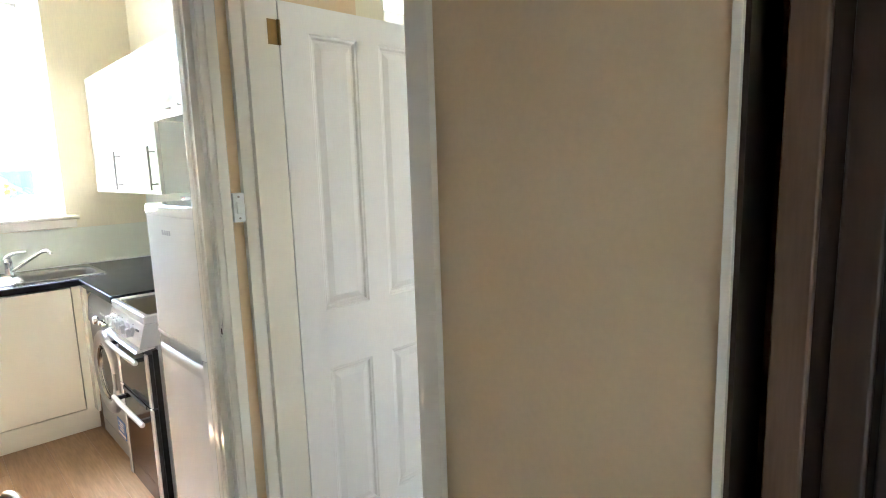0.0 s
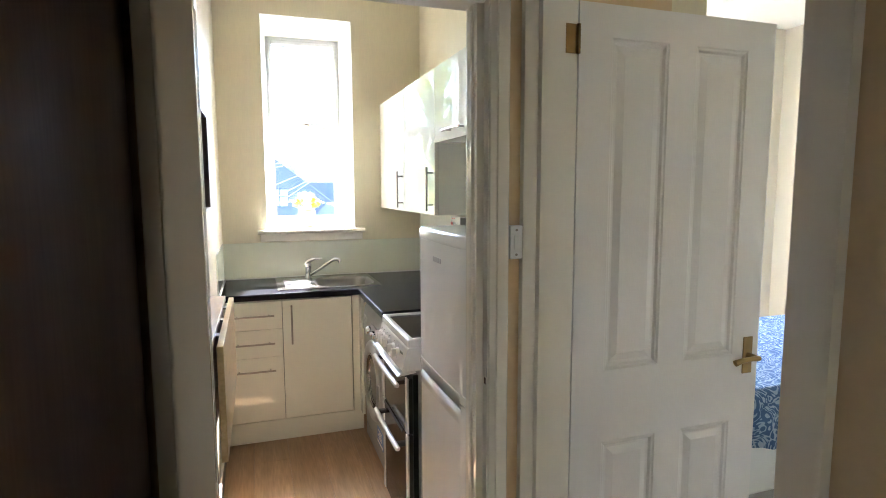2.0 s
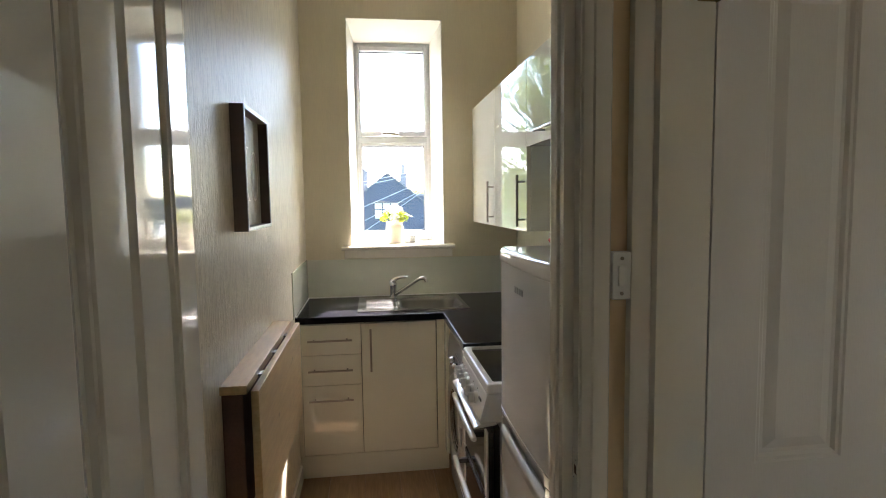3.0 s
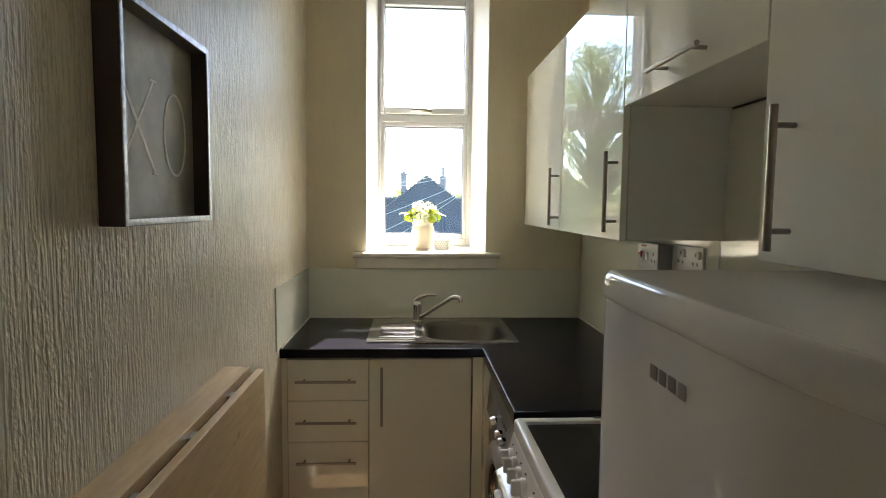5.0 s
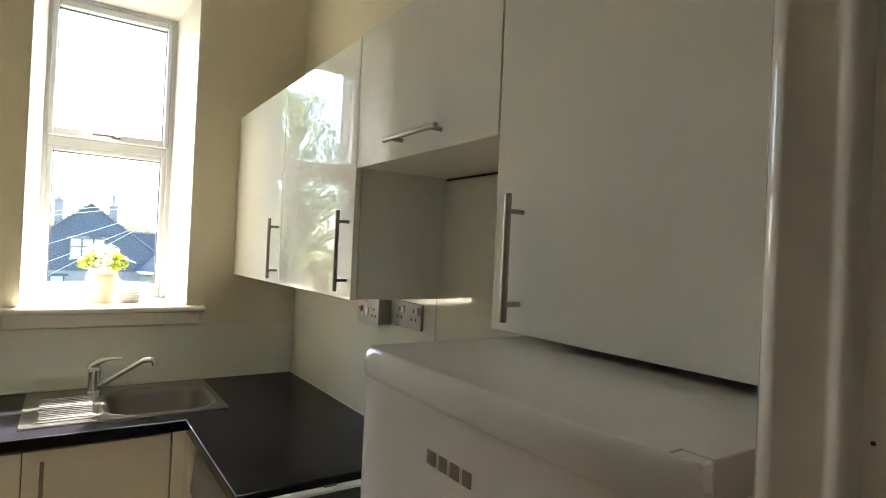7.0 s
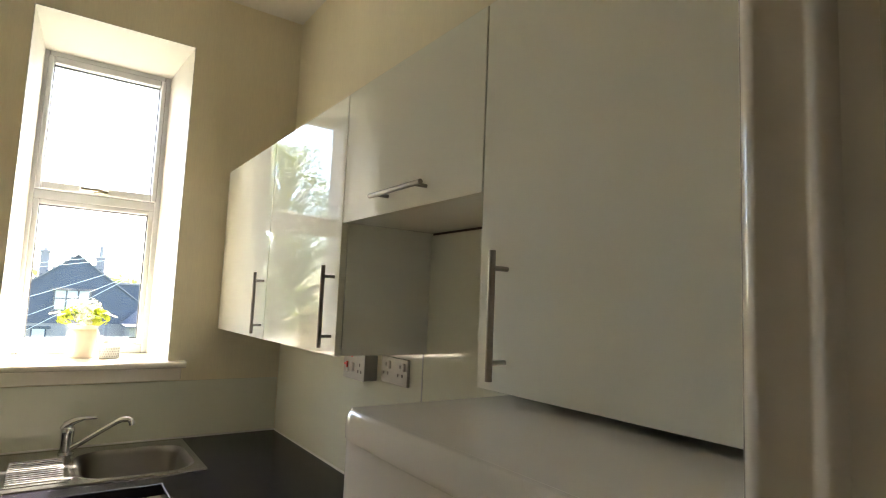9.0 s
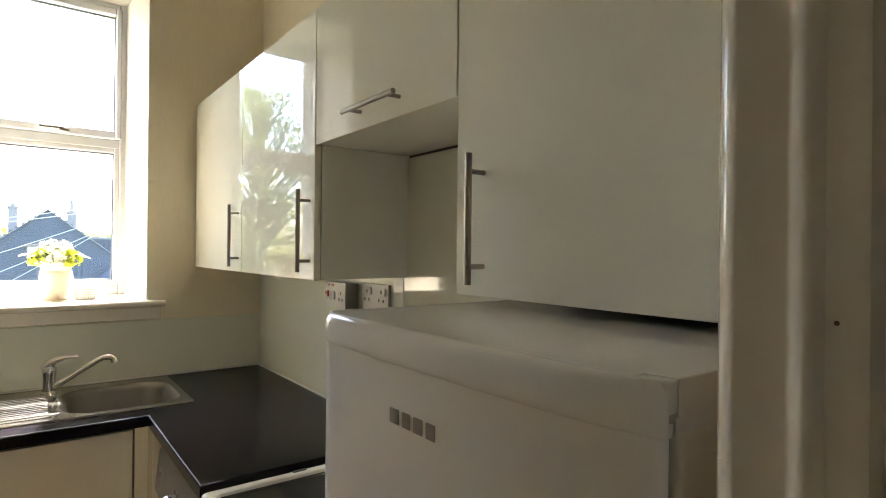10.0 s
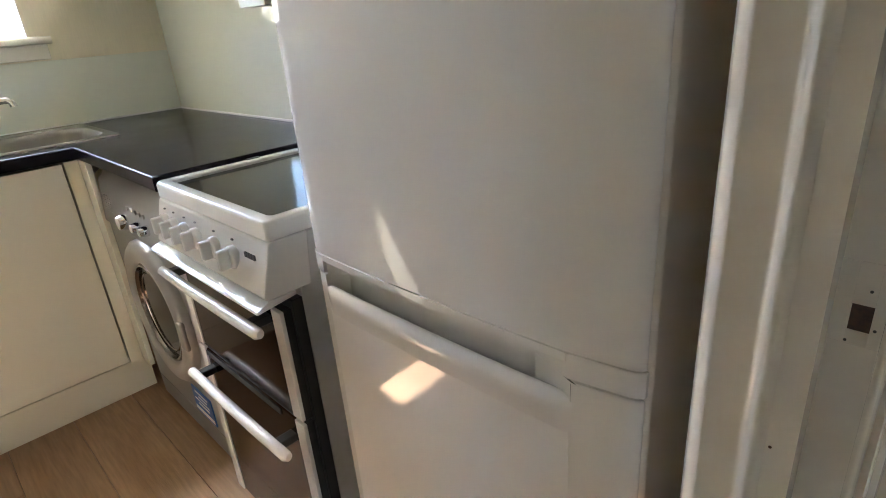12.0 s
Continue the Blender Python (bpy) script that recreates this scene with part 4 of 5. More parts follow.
part("hinge_cover", box(CUT + 0.0033, 0.9215, 2.1222, 2.1495, 1.3495, 1.3754, 0.0025, 3), FRIDGE, fridge)
part("hinge_arm", box(0.9093, 0.9220, 2.131, 2.19, 1.3362, 1.3470, 0.001), GASKET, fridge, "grey metal hinge arm")
badge = part("badge_bar", box(0.8838, 0.8856, 2.371, 2.388, 1.266, 1.284, 0.001, 1), LOGO, up, "raised grey badge shape")
for k, (a, b) in enumerate(((2.394, 2.412), (2.418, 2.435), (2.441, 2.461))):
    part("badge_bar", box(0.8838, 0.8858, a, b, 1.266, 1.284, 0.001, 1), LOGO, up, "raised grey badge shape")

# ---- cooker ----
cooker = thing("cooker", 1.12, 3.005, 0, "white freestanding electric cooker with two brown glass doors", "cooker")
C0, C1 = 2.757, 3.252
part("side_body", box(0.9125, 1.43, C0 + 0.004, C1 - 0.004, 0.03, 0.868, 0.003), SIDEGREY, cooker, "grey metal cooker body")
part("front_body", box(0.890, 0.912, C0 + 0.003, C1 - 0.003, 0.02, 0.7535, 0.002), BLACK, cooker, "black inner front frame")
bm = extrude([(0.873, 0.870), (0.867, 0.866), (0.842, 0.776), (0.846, 0.770), (0.935, 0.770), (0.945, 0.870)], "y", C0 + 0.0015, C1 - 0.0015)
bmesh.ops.bevel(bm, geom=[e for e in bm.edges], offset=0.004, segments=2, profile=0.5, affect="EDGES", clamp_overlap=True)
fascia = part("control_panel", bm, ENAMEL, cooker, "white control panel")
part("drip_lip", extrude([(0.850, 0.771), (0.824, 0.760), (0.821, 0.7565), (0.824, 0.7545), (0.90, 0.764), (0.90, 0.7695)], "y", C0 - 0.001, C1 + 0.001), ENAMEL, cooker)
hob = bmesh.new()
ring_loft(hob, [lift(rounded(0.868 + a, 1.43 - a, C0 + a, C1 - a, r), z) for a, r, z in
                ((0.0, 0.010, 0.8725), (0.0, 0.010, 0.898), (0.002, 0.010, 0.903), (0.006, 0.010, 0.906), (0.024, 0.012, 0.906), (0.028, 0.012, 0.902), (0.030, 0.012, 0.894))])
bmesh.ops.recalc_face_normals(hob, faces=hob.faces)
part("hob_rim", hob, ENAMEL, cooker, "white enamel hob rim")
part("hob_glass", box(0.895, 1.403, C0 + 0.027, C1 - 0.027, 0.880, 0.897), BLACKGLASS, cooker, "black ceramic hob glass", False)
part("rim_notch", box(1.085, 1.120, C1 - 0.014, C1 - 0.006, 0.9045, 0.9085, 0.001), BLACK, cooker, "black notch in the hob rim")
for k, y in enumerate((3.199, 3.150, 3.094, 3.038, 2.953, 2.876)):
    z = 0.822
    x = 0.842 + (z - 0.776) * 0.024 / 0.092
    kn = part("knob", lathe([(0.022, 0.004), (0.022, -0.006), (0.019, -0.009), (0.015, -0.010)], (x, y, z), 24, "x"), ENAMEL, cooker, "white rotary knob")
    part("grip", box(x - 0.030, x - 0.006, y - 0.0065, y + 0.0065, z - 0.019, z + 0.019, 0.004), ENAMEL, kn)
    part("mark", box(x + 0.0025, x + 0.0055, y - 0.004, y + 0.002, z + 0.031, z + 0.034), INK, kn, smooth=False)
for k in range(4):
    part("badge_bar", box(0.8502, 0.8535, 2.783 + k * 0.0095, 2.790 + k * 0.0095, 0.838, 0.847), INK, fascia, "dark printed badge shape", False)
for name, z0, z1, hz in (("grill_door", 0.500, 0.738, 0.712), ("oven_door", 0.030, 0.492, 0.440)):
    dr = part(name, box(0.872, 0.889, C0 + 0.006, C1 - 0.006, z0, z1, 0.002), BLACK, cooker, "black framed oven door")
    part("glass", box(0.868, 0.8725, C0 + 0.040, C1 - 0.040, z0 + 0.004, z1 - 0.004, 0.0008, 1), OVENGLASS, dr, "dark brown glass")
    for a in (C0 + 0.006, C1 - 0.040):
        part("stile", box(0.864, 0.8735, a, a + 0.034, z0, z1, 0.003), ENAMEL, dr, "white enamel stile")
    hb = tube([(0.826, C0 + 0.012, hz), (0.824, C0 + 0.02, hz), (0.822, 2.9, hz + 0.001), (0.822, 3.1, hz + 0.001), (0.824, C1 - 0.035, hz), (0.826, C1 - 0.028, hz)], [0.008, 0.0115, 0.012, 0.012, 0.0115, 0.008], 16)
    h = part("handle", hb, ENAMEL, dr, "white tubular handle")
    for y in (C0 + 0.062, C1 - 0.062):
        part("bracket", box(0.826, 0.872, y - 0.012, y + 0.012, hz - 0.010, hz + 0.008, 0.003), BLACK, h)
part("lower_trim", box(0.8655, 0.8675, C0 + 0.10, C1 - 0.04, 0.470, 0.484), BLACK, cooker, smooth=False)

# ---- washing machine ----
wm = thing("washing_machine", 1.15, 3.60, 0, "silver-grey front-loading washing machine under the worktop", "washing machine")
W0, W1 = 3.292, 3.9045
part("body", box(0.925, 1.43, W0, W1, 0.015, 0.838, 0.006), SILVER, wm)
bm = extrude([(0.930, 0.020), (0.906, 0.028), (0.902, 0.10), (0.896, 0.672), (0.900, 0.676), (0.930, 0.676)], "y", W0, W1)
part("front_panel", bm, SILVER, wm, "silver front panel")
bm = extrude([(0.930, 0.677), (0.890, 0.678), (0.888, 0.684), (0.896, 0.770), (0.902, 0.812), (0.922, 0.836), (0.930, 0.836)], "y", W0, W1)
wp = part("control_panel", bm, SILVER, wm)
for y, z, r in ((3.682, 0.718, 0.024), (3.562, 0.727, 0.015), (3.498, 0.729, 0.015)):
    part("dial", lathe([(r, 0), (r, -0.010), (r * 0.8, -0.024), (r * 0.4, -0.026)], (0.8915, y, z), 24, "x"), CHROME, wp, "chrome rotary dial")
for k in range(5):
    part("button", rod((0.891, 3.645 - 0.033 * k, 0.763), (0.900, 3.645 - 0.033 * k, 0.763), 0.007, 14), SILVER, wp)
for k in range(9):
    for c in range(3):
        if (k * 3 + c) % 5 != 4:
            part("print_bar", box(0.8910, 0.8985, 3.800 + c * 0.024, 3.818 + c * 0.024 - 0.003 * (k % 3), 0.705 + k * 0.008, 0.7072 + k * 0.008), GREYPLASTIC, wp, smooth=False)
DC = (0.897, 3.592, 0.452)
ring = part("door_ring", lathe([(0.226, 0), (0.224, -0.014), (0.213, -0.025), (0.192, -0.030), (0.166, -0.026), (0.157, -0.017), (0.157, 0.0)], DC, 56, "x", None, False), BRIGHTSILVER, wm, "silver porthole ring")
part("porthole", lathe([(0.157, -0.010), (0.146, -0.013), (0.124, -0.009), (0.092, -0.005), (0.050, -0.0035), (0.003, -0.003)], DC, 48, "x"), BLACKGLASS, wm, "dark porthole glass")
part("inner_ring", lathe([(0.156, -0.014), (0.152, -0.022), (0.146, -0.022), (0.142, -0.010)], DC, 48, "x", None, False), STEEL, wm)
part("inner_rim", lathe([(0.128, -0.0095), (0.124, -0.0125), (0.120, -0.0085)], DC, 48, "x", None, False), STEEL, wm)
part("door_grip", box(0.866, 0.880, DC[1] - 0.219, DC[1] - 0.176, DC[2] - 0.045, DC[2] + 0.045, 0.006), SILVER, wm)
part("kick_plate", box(0.9005, 0.9045, W0 + 0.01, W1 - 0.01, 0.02, 0.095, 0.002), SILVER, wm)
lab = part("sticker", box(0.8975, 0.9020, 3.415, 3.555, 0.112, 0.206), BLUE, wm, "blue and white sticker", False)
part("sticker_band", box(0.8965, 0.8977, 3.419, 3.551, 0.121, 0.133), WHITEPLASTIC, lab, smooth=False)
for k, (w, x) in enumerate(((0.09, 0.0), (0.06, 0.01), (0.10, 0.0), (0.075, 0.005))):
    part("sticker_line", box(0.8967, 0.8977, 3.440 + x, 3.440 + x + w, 0.190 - k * 0.014, 0.196 - k * 0.014), WHITEPLASTIC, lab, smooth=False)

# ---- sockets ----
fused = thing("cooker_switch", 1.43, 3.66, 1.31, "grey surface box with a red cooker switch and socket", "socket")
part("back_box", box(1.402, 1.4485, 3.580, 3.735, 1.268, 1.352, 0.003), GREYPLASTIC, fused)
part("face_plate", box(1.397, 1.4015, 3.578, 3.737, 1.266, 1.354, 0.002), GREYPLASTIC, fused, "grey metal face plate")
part("switch_surround", box(1.3955, 1.3975, 3.692, 3.710, 1.288, 1.326, 0.001), WHITEPLASTIC, fused)
part("red_rocker", box(1.390, 1.3954, 3.6965, 3.7055, 1.302, 1.324, 0.002), RED, fused)
part("red_lever", box(1.386, 1.3899, 3.690, 3.712, 1.311, 1.319, 0.002), RED, fused)
part("white_rocker", box(1.392, 1.3975, 3.653, 3.666, 1.294, 1.322, 0.002), WHITEPLASTIC, fused)
for y in (3.700, 3.672):
    part("neon", box(1.3945, 1.3975, y - 0.007, y + 0.007, 1.340, 1.346, 0.001), RED, fused, "red indicator")
for y, z in ((3.612, 1.318), (3.601, 1.296), (3.623, 1.296)):
    part("pin_slot", box(1.396, 1.3975, y - 0.003, y + 0.003, z - 0.005, z + 0.005), INK, fused, smooth=False)
dbl = thing("double_socket", 1.445, 3.455, 1.317, "grey metal double socket with white rockers on the splashback", "socket")
part("face_plate", box(1.438, 1.4487, 3.372, 3.535, 1.274, 1.358, 0.002), GREYPLASTIC, dbl)
for yo in (3.497, 3.408):
    part("rocker", box(1.432, 1.4385, yo - 0.024, yo - 0.010, 1.322, 1.346, 0.002), WHITEPLASTIC, dbl)
    for dy, z in ((0.008, 1.333), (-0.006, 1.306), (0.020, 1.306)):
        part("pin_slot", box(1.437, 1.4382, yo + dy - 0.003, yo + dy + 0.003, z - 0.005, z + 0.005), INK, dbl, smooth=False)

# ---- folding table on the wall ----
table = thing("folding_table", 0.13, 2.9, 0.62, "birch drop-leaf table folded down on the wall", "folding table")
part("ledge", box(KX0 + 0.001, 0.153, 2.492, 3.325, 1.006, 1.031, 0.002), BEECH, table)
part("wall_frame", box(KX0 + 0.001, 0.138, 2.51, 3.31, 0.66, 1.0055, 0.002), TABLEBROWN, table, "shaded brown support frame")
leaf = part("drop_leaf", box(0.166, 0.187, 2.478, 3.335, 0.632, 1.020, 0.002), BEECH, table, "hinged birch leaf hanging down")
for y in (2.66, 2.90, 3.14):
    part("hinge", box(0.1535, 0.1655, y - 0.018, y + 0.018, 1.008, 1.016, 0.001), NICKEL, leaf, "steel strip hinge")

# ---- picture ----
pic = thing("box_frame_picture", 0.1, 2.937, 1.43, "dark pewter box frame with chalk letters X and O", "picture")
P0, P1, PZ0, PZ1 = 2.741, 3.134, 1.434, 1.822
bm = bmesh.new()
eb = bmesh.new()
for a in ((P0, P0 + 0.012, PZ0, PZ1), (P1 - 0.012, P1, PZ0, PZ1), (P0 + 0.012, P1 - 0.012, PZ0, PZ0 + 0.012), (P0 + 0.012, P1 - 0.012, PZ1 - 0.012, PZ1)):
    box(KX0 + 0.001, 0.122, a[0], a[1], a[2], a[3], 0.001, 1, bm)
    box(0.1222, 0.1245, a[0], a[1], a[2], a[3], 0.0008, 1, eb)
fr = part("frame", bm, PEWTER, pic, "dark wooden frame side")
part("front_edge", eb, PEWTER_EDGE, fr, "worn silvery front edge")
part("board", box(KX0 + 0.002, KX0 + 0.010, P0 + 0.013, P1 - 0.013, PZ0 + 0.013, PZ1 - 0.013), SLATE_BOARD, pic, "mottled grey board", False)


def stroke(p, q, w, bm):
    (y0, z0), (y1, z1) = p, q
    d = Vector((0, y1 - y0, z1 - z0))
    n = Vector((0, -d.z, d.y)).normalized() * w / 2
    vs = [bm.verts.new(Vector((0.0907, *c)) + k * n) for c, k in ((p, 1), (q, 1), (q, -1), (p, -1))]
    bm.faces.new(vs)


bm = bmesh.new()
stroke((2.795, 1.708), (2.930, 1.530), 0.009, bm)
stroke((2.930, 1.708), (2.795, 1.530), 0.0065, bm)
for y in (2.795, 2.930):
    for z in (1.708, 1.530):
        stroke((y - 0.014, z), (y + 0.014, z), 0.004, bm)
ext = bmesh.ops.extrude_face_region(bm, geom=bm.faces[:])
bmesh.ops.translate(bm, verts=[v for v in ext["geom"] if isinstance(v, bmesh.types.BMVert)], vec=(-0.0006, 0, 0))
part("letter_x", bm, CHALK, pic, "pale chalk letter X", False)
bm = bmesh.new()
N = 40
for k in range(N):
    a, b = 2 * math.pi * k / N, 2 * math.pi * (k + 1) / N
    w0 = 0.0055 + 0.003 * abs(math.cos(a))
    stroke((3.025 + 0.052 * math.cos(a), 1.615 + 0.084 * math.sin(a)), (3.025 + 0.052 * math.cos(b), 1.615 + 0.084 * math.sin(b)), w0, bm)
ext = bmesh.ops.extrude_face_region(bm, geom=bm.faces[:])
bmesh.ops.translate(bm, verts=[v for v in ext["geom"] if isinstance(v, bmesh.types.BMVert)], vec=(-0.0006, 0, 0))
part("letter_o", bm, CHALK, pic, "pale chalk letter O", False)

# ---- sill ornaments ----
vase = thing("vase", 0.652, 4.775, 1.243, "cream ceramic pot holding white and lime flowers", "vase")
part("pot", lathe([(0.048, 0), (0.054, 0.008), (0.059, 0.05), (0.060, 0.10), (0.057, 0.115), (0.051, 0.122), (0.054, 0.130), (0.058, 0.140), (0.054, 0.143), (0.047, 0.128), (0.043, 0.10), (0.001, 0.09)], (0.652, 4.775, 1.243), 40), CERAMIC, vase)
rng = random.Random(5)


def petal(bm, c, out, size):
    """A small cupped petal at c, pointing along out."""
    out = Vector(out).normalized()
    side = out.orthogonal().normalized()
    side.rotate(Matrix.Rotation(rng.random() * 6.3, 3, out))
    up = out.cross(side)
    c = Vector(c)
    pts = [(-0.5, 0.0), (-0.35, 0.5), (0.0, 0.7), (0.35, 0.5), (0.5, 0.0), (0.0, -0.45)]
    mid = bm.verts.new(c - out * size * 0.15)
    vs = [bm.verts.new(c + side * a * size + up * b * size + out * size * 0.18) for a, b in pts]
    for k in range(6):
        bm.faces.new((mid, vs[k], vs[(k + 1) % 6]))


heads = [(-0.045, -0.02, 0.185, 0.034, 1), (0.0, -0.035, 0.195, 0.042, 0), (0.045, -0.02, 0.185, 0.036, 1), (-0.02, 0.02, 0.215, 0.042, 0), (0.03, 0.02, 0.215, 0.038, 0), (0.07, 0.0, 0.170, 0.030, 1), (-0.075, 0.0, 0.165, 0.028, 1), (0.0, -0.055, 0.165, 0.036, 0), (0.04, -0.05, 0.165, 0.030, 1)]
for dx, dy, dz, r, lime in heads:
    bm = bmesh.new()
    for k in range(46):
        v = Vector((rng.gauss(0, 1), rng.gauss(0, 1), rng.gauss(0.2, 0.9))).normalized()
        petal(bm, Vector((0.652 + dx, 4.775 + dy, 1.243 + dz)) + v * r * rng.uniform(0.6, 1.0), v, rng.uniform(0.012, 0.019))
    part("flower_head", bm, PETAL_GREEN if lime else PETAL, vase, "lime green flower" if lime else "white flower", False)
bm = bmesh.new()
for k in range(16):
    a = rng.random() * 6.28
    p = Vector((0.652, 4.775, 1.385))
    tip = p + Vector((math.cos(a) * 0.10, math.sin(a) * 0.07, 0.035 + 0.03 * rng.random()))
    q = (p + tip) / 2 + Vector((0, 0, 0.012))
    s2 = (tip - p).cross(Vector((0, 0, 1))).normalized() * 0.012
    vs = [bm.verts.new(v) for v in (p, q + s2, tip, q - s2)]
    bm.faces.new(vs)
part("leaves", bm, LEAF, vase, "green leaves", False)
bm = bmesh.new()
for a, reach, rise in ((0.1, 0.125, 0.01), (-0.35, 0.105, 0.02), (3.0, 0.13, 0.02), (3.5, 0.105, 0.015), (2.5, 0.10, 0.0), (-0.9, 0.09, 0.01), (4.2, 0.08, 0.0)):
    p = Vector((0.652, 4.775, 1.400))
    way = Vector((math.cos(a), math.sin(a), 0))
    wide = Vector((-way.y, way.x, 0))
    rows = [[bm.verts.new(p + way * reach * u + wide * 0.022 * w * s2 + Vector((0, 0, rise * u + 0.02 * math.sin(u * 3.0) + 0.006 * abs(s2)))) for s2 in (-1, 0, 1)]
            for u, w in ((0.25, 0.5), (0.5, 0.95), (0.75, 0.9), (0.9, 0.5), (1.0, 0.05))]
    for ra, rb in zip(rows, rows[1:]):
        for k in range(2):
            bm.faces.new((ra[k], ra[k + 1], rb[k + 1], rb[k]))
part("long_petals", bm, PETAL, vase, "long white outer petals")
jar = thing("mortar", 0.752, 4.725, 1.243, "small white patterned ceramic mortar with its pestle", "mortar")
jb = bmesh.new()
lathe([(0.036, 0), (0.039, 0.003), (0.040, 0.048), (0.037, 0.052), (0.034, 0.048), (0.001, 0.030)], (0.752, 4.725, 1.243), 32, "z", jb)
part("body", jb, JARWHITE, jar)
bm = bmesh.new()
for zz in range(4):
    for k in range(26):
        a = 2 * math.pi * (k + 0.5 * (zz % 2)) / 26
        box(-0.0024, 0.0024, -0.0006, 0.0006, -0.0024, 0.0024, 0, 1, bm)
        vs = list(bm.verts)[-8:]
        bmesh.ops.transform(bm, verts=vs, matrix=Matrix.Translation((0.752 + 0.0401 * math.sin(a), 4.725 - 0.0401 * math.cos(a), 1.253 + zz * 0.0105)) @ Matrix.Rotation(a, 4, "Z") @ Matrix.Rotation(0.78, 4, "Y"))
part("pattern", bm, GREYPLASTIC, jar, "grey printed diamond pattern", False)
part("pestle", tube([(0.765, 4.735, 1.277), (0.755, 4.728, 1.292), (0.744, 4.720, 1.304), (0.735, 4.714, 1.309), (0.729, 4.710, 1.309)], [0.013, 0.012, 0.0125, 0.012, 0.006], 14), JARWHITE, jar, "white ceramic pestle")

# ---- skirting ----
structure("baseboard_kitchen", box(KX0, KX0 + 0.014, 2.08, 3.98, 0.001, 0.09, 0.003), GLOSS, "white gloss skirting board", "baseboard", True)
structure("baseboard_hall", box(0.986, 0.999, 0.566, 1.102, 0.001, 0.10, 0.003), GLOSS, "white gloss skirting board", "baseboard", True)

# ---- bedroom ----
bed = thing("bed", 3.38, 3.16, 0, "divan bed with a blue paisley cover hanging over its side", "bed")
bm = box(2.36, 4.40, 2.55, 3.78, 0.30, 0.555, 0.06, 4)
part("mattress", bm, PAISLEY, bed)
bm = bmesh.new()
pts = []
for k in range(61):
    x = 2.35 + 2.04 * k / 60
    pts.append((x, 2.545 - 0.02 * math.sin(k * 1.1) - 0.01 * math.sin(k * 2.7)))
top_row = [bm.verts.new((x, 2.556, 0.515)) for x, y in pts]
mid_row = [bm.verts.new((x, y, 0.40)) for x, y in pts]
low_row = [bm.verts.new((x, 2.545 + (y - 2.545) * 2.0, 0.27 - 0.012 * math.sin(x * 9.0))) for x, y in pts]
for a, b in ((top_row, mid_row), (mid_row, low_row)):
    for k in range(60):
        bm.faces.new((a[k], a[k + 1], b[k + 1], b[k]))
part("valance", bm, PAISLEY, bed, "hanging blue paisley cover")
part("divan", box(2.40, 4.38, 2.60, 3.75, 0.0, 0.31, 0.02), WHITEPLASTIC, bed, "white divan base")
lampb = thing("ceiling_lamp", 3.0, 3.42, 2.62, "white glass bowl ceiling lamp", "ceiling lamp")
part("bowl", lathe([(0.01, 0), (0.03, -0.01), (0.05, 0.002), (0.13, 0.03), (0.19, 0.09), (0.21, 0.15), (0.20, 0.15), (0.12, 0.05), (0.01, 0.02)], (3.0, 3.42, 2.62), 36), WHITEPLASTIC, lampb)
part("stem", rod((3.0, 3.42, 2.63), (3.0, 3.42, CEIL), 0.012), BRASS, lampb)


# ---- outside: the house across the way ----
HY = 43.8
AX, AZ, SLOPE = 1.74, 3.64, 0.79
house = thing("house", AX, HY, -4.2, "slate-hung gabled house with two chimneys", "house")
base_z = -0.6
half = (AZ - base_z) / SLOPE
part("wall", box(AX - half, AX + half, HY, HY + 9, -4.2, base_z), RENDER, house, "grey roughcast lower wall", False)
part("gable", extrude([(AX - half, base_z), (AX + half, base_z), (AX, AZ - 0.05)], "y", HY, HY + 8.5), SLATE, house, "slate-hung gable", False)
verts, faces = [], []
rs = random.Random(3)
row = 0
z = base_z
while z < AZ - 0.1:
    w = (AZ - z) / SLOPE
    x = AX - w - 0.15 * (row % 2)
    while x < AX + w:
        x1 = x + 0.29
        lo_x, hi_x = max(x, AX - w), min(x1, AX + w)
        if hi_x - lo_x > 0.08:
            d = rs.uniform(0.02, 0.045)
            n = len(verts)
            verts += [(lo_x, HY - d - 0.03, z), (hi_x - 0.012, HY - d - 0.03, z), (hi_x - 0.012, HY - d, z + 0.24), (lo_x, HY - d, z + 0.24), (lo_x, HY, z), (hi_x - 0.012, HY, z)]
            faces += [(n, n + 1, n + 2, n + 3), (n, n + 4, n + 5, n + 1)]
        x = x1
    z += 0.23
    row += 1
me = bpy.data.meshes.new("slates")
me.from_pydata(verts, [], faces)
me.materials.append(SLATE)
slates = new("slates", me)
slates.parent = house
slates.matrix_parent_inverse = Matrix.Translation(-Vector(house.location))
tagged(slates, "blue-grey hanging slates", kind="stuff")
for sgn in (-1, 1):
    o = [(AX, AZ + 0.10), (AX + sgn * (half + 0.3), AZ + 0.10 - SLOPE * (half + 0.3)), (AX + sgn * (half + 0.3), AZ - 0.02 - SLOPE * (half + 0.3)), (AX, AZ - 0.02)]
    part("roof_slope", extrude(o, "y", HY - 0.12, HY + 8.6), SLATE, house, smooth=False)
    o = [(AX, AZ + 0.09), (AX + sgn * (half + 0.3), AZ + 0.09 - SLOPE * (half + 0.3)), (AX + sgn * (half + 0.3), AZ + 0.03 - SLOPE * (half + 0.3)), (AX, AZ + 0.03)]
    part("verge", extrude(o, "y", HY - 0.16, HY - 0.121), RENDER, house, smooth=False)
part("rear_block", box(-5.5, 9.0, HY + 1.2, HY + 8, -4.2, 1.95), SLATE, house, "dark flat-roofed rear dormer", False)
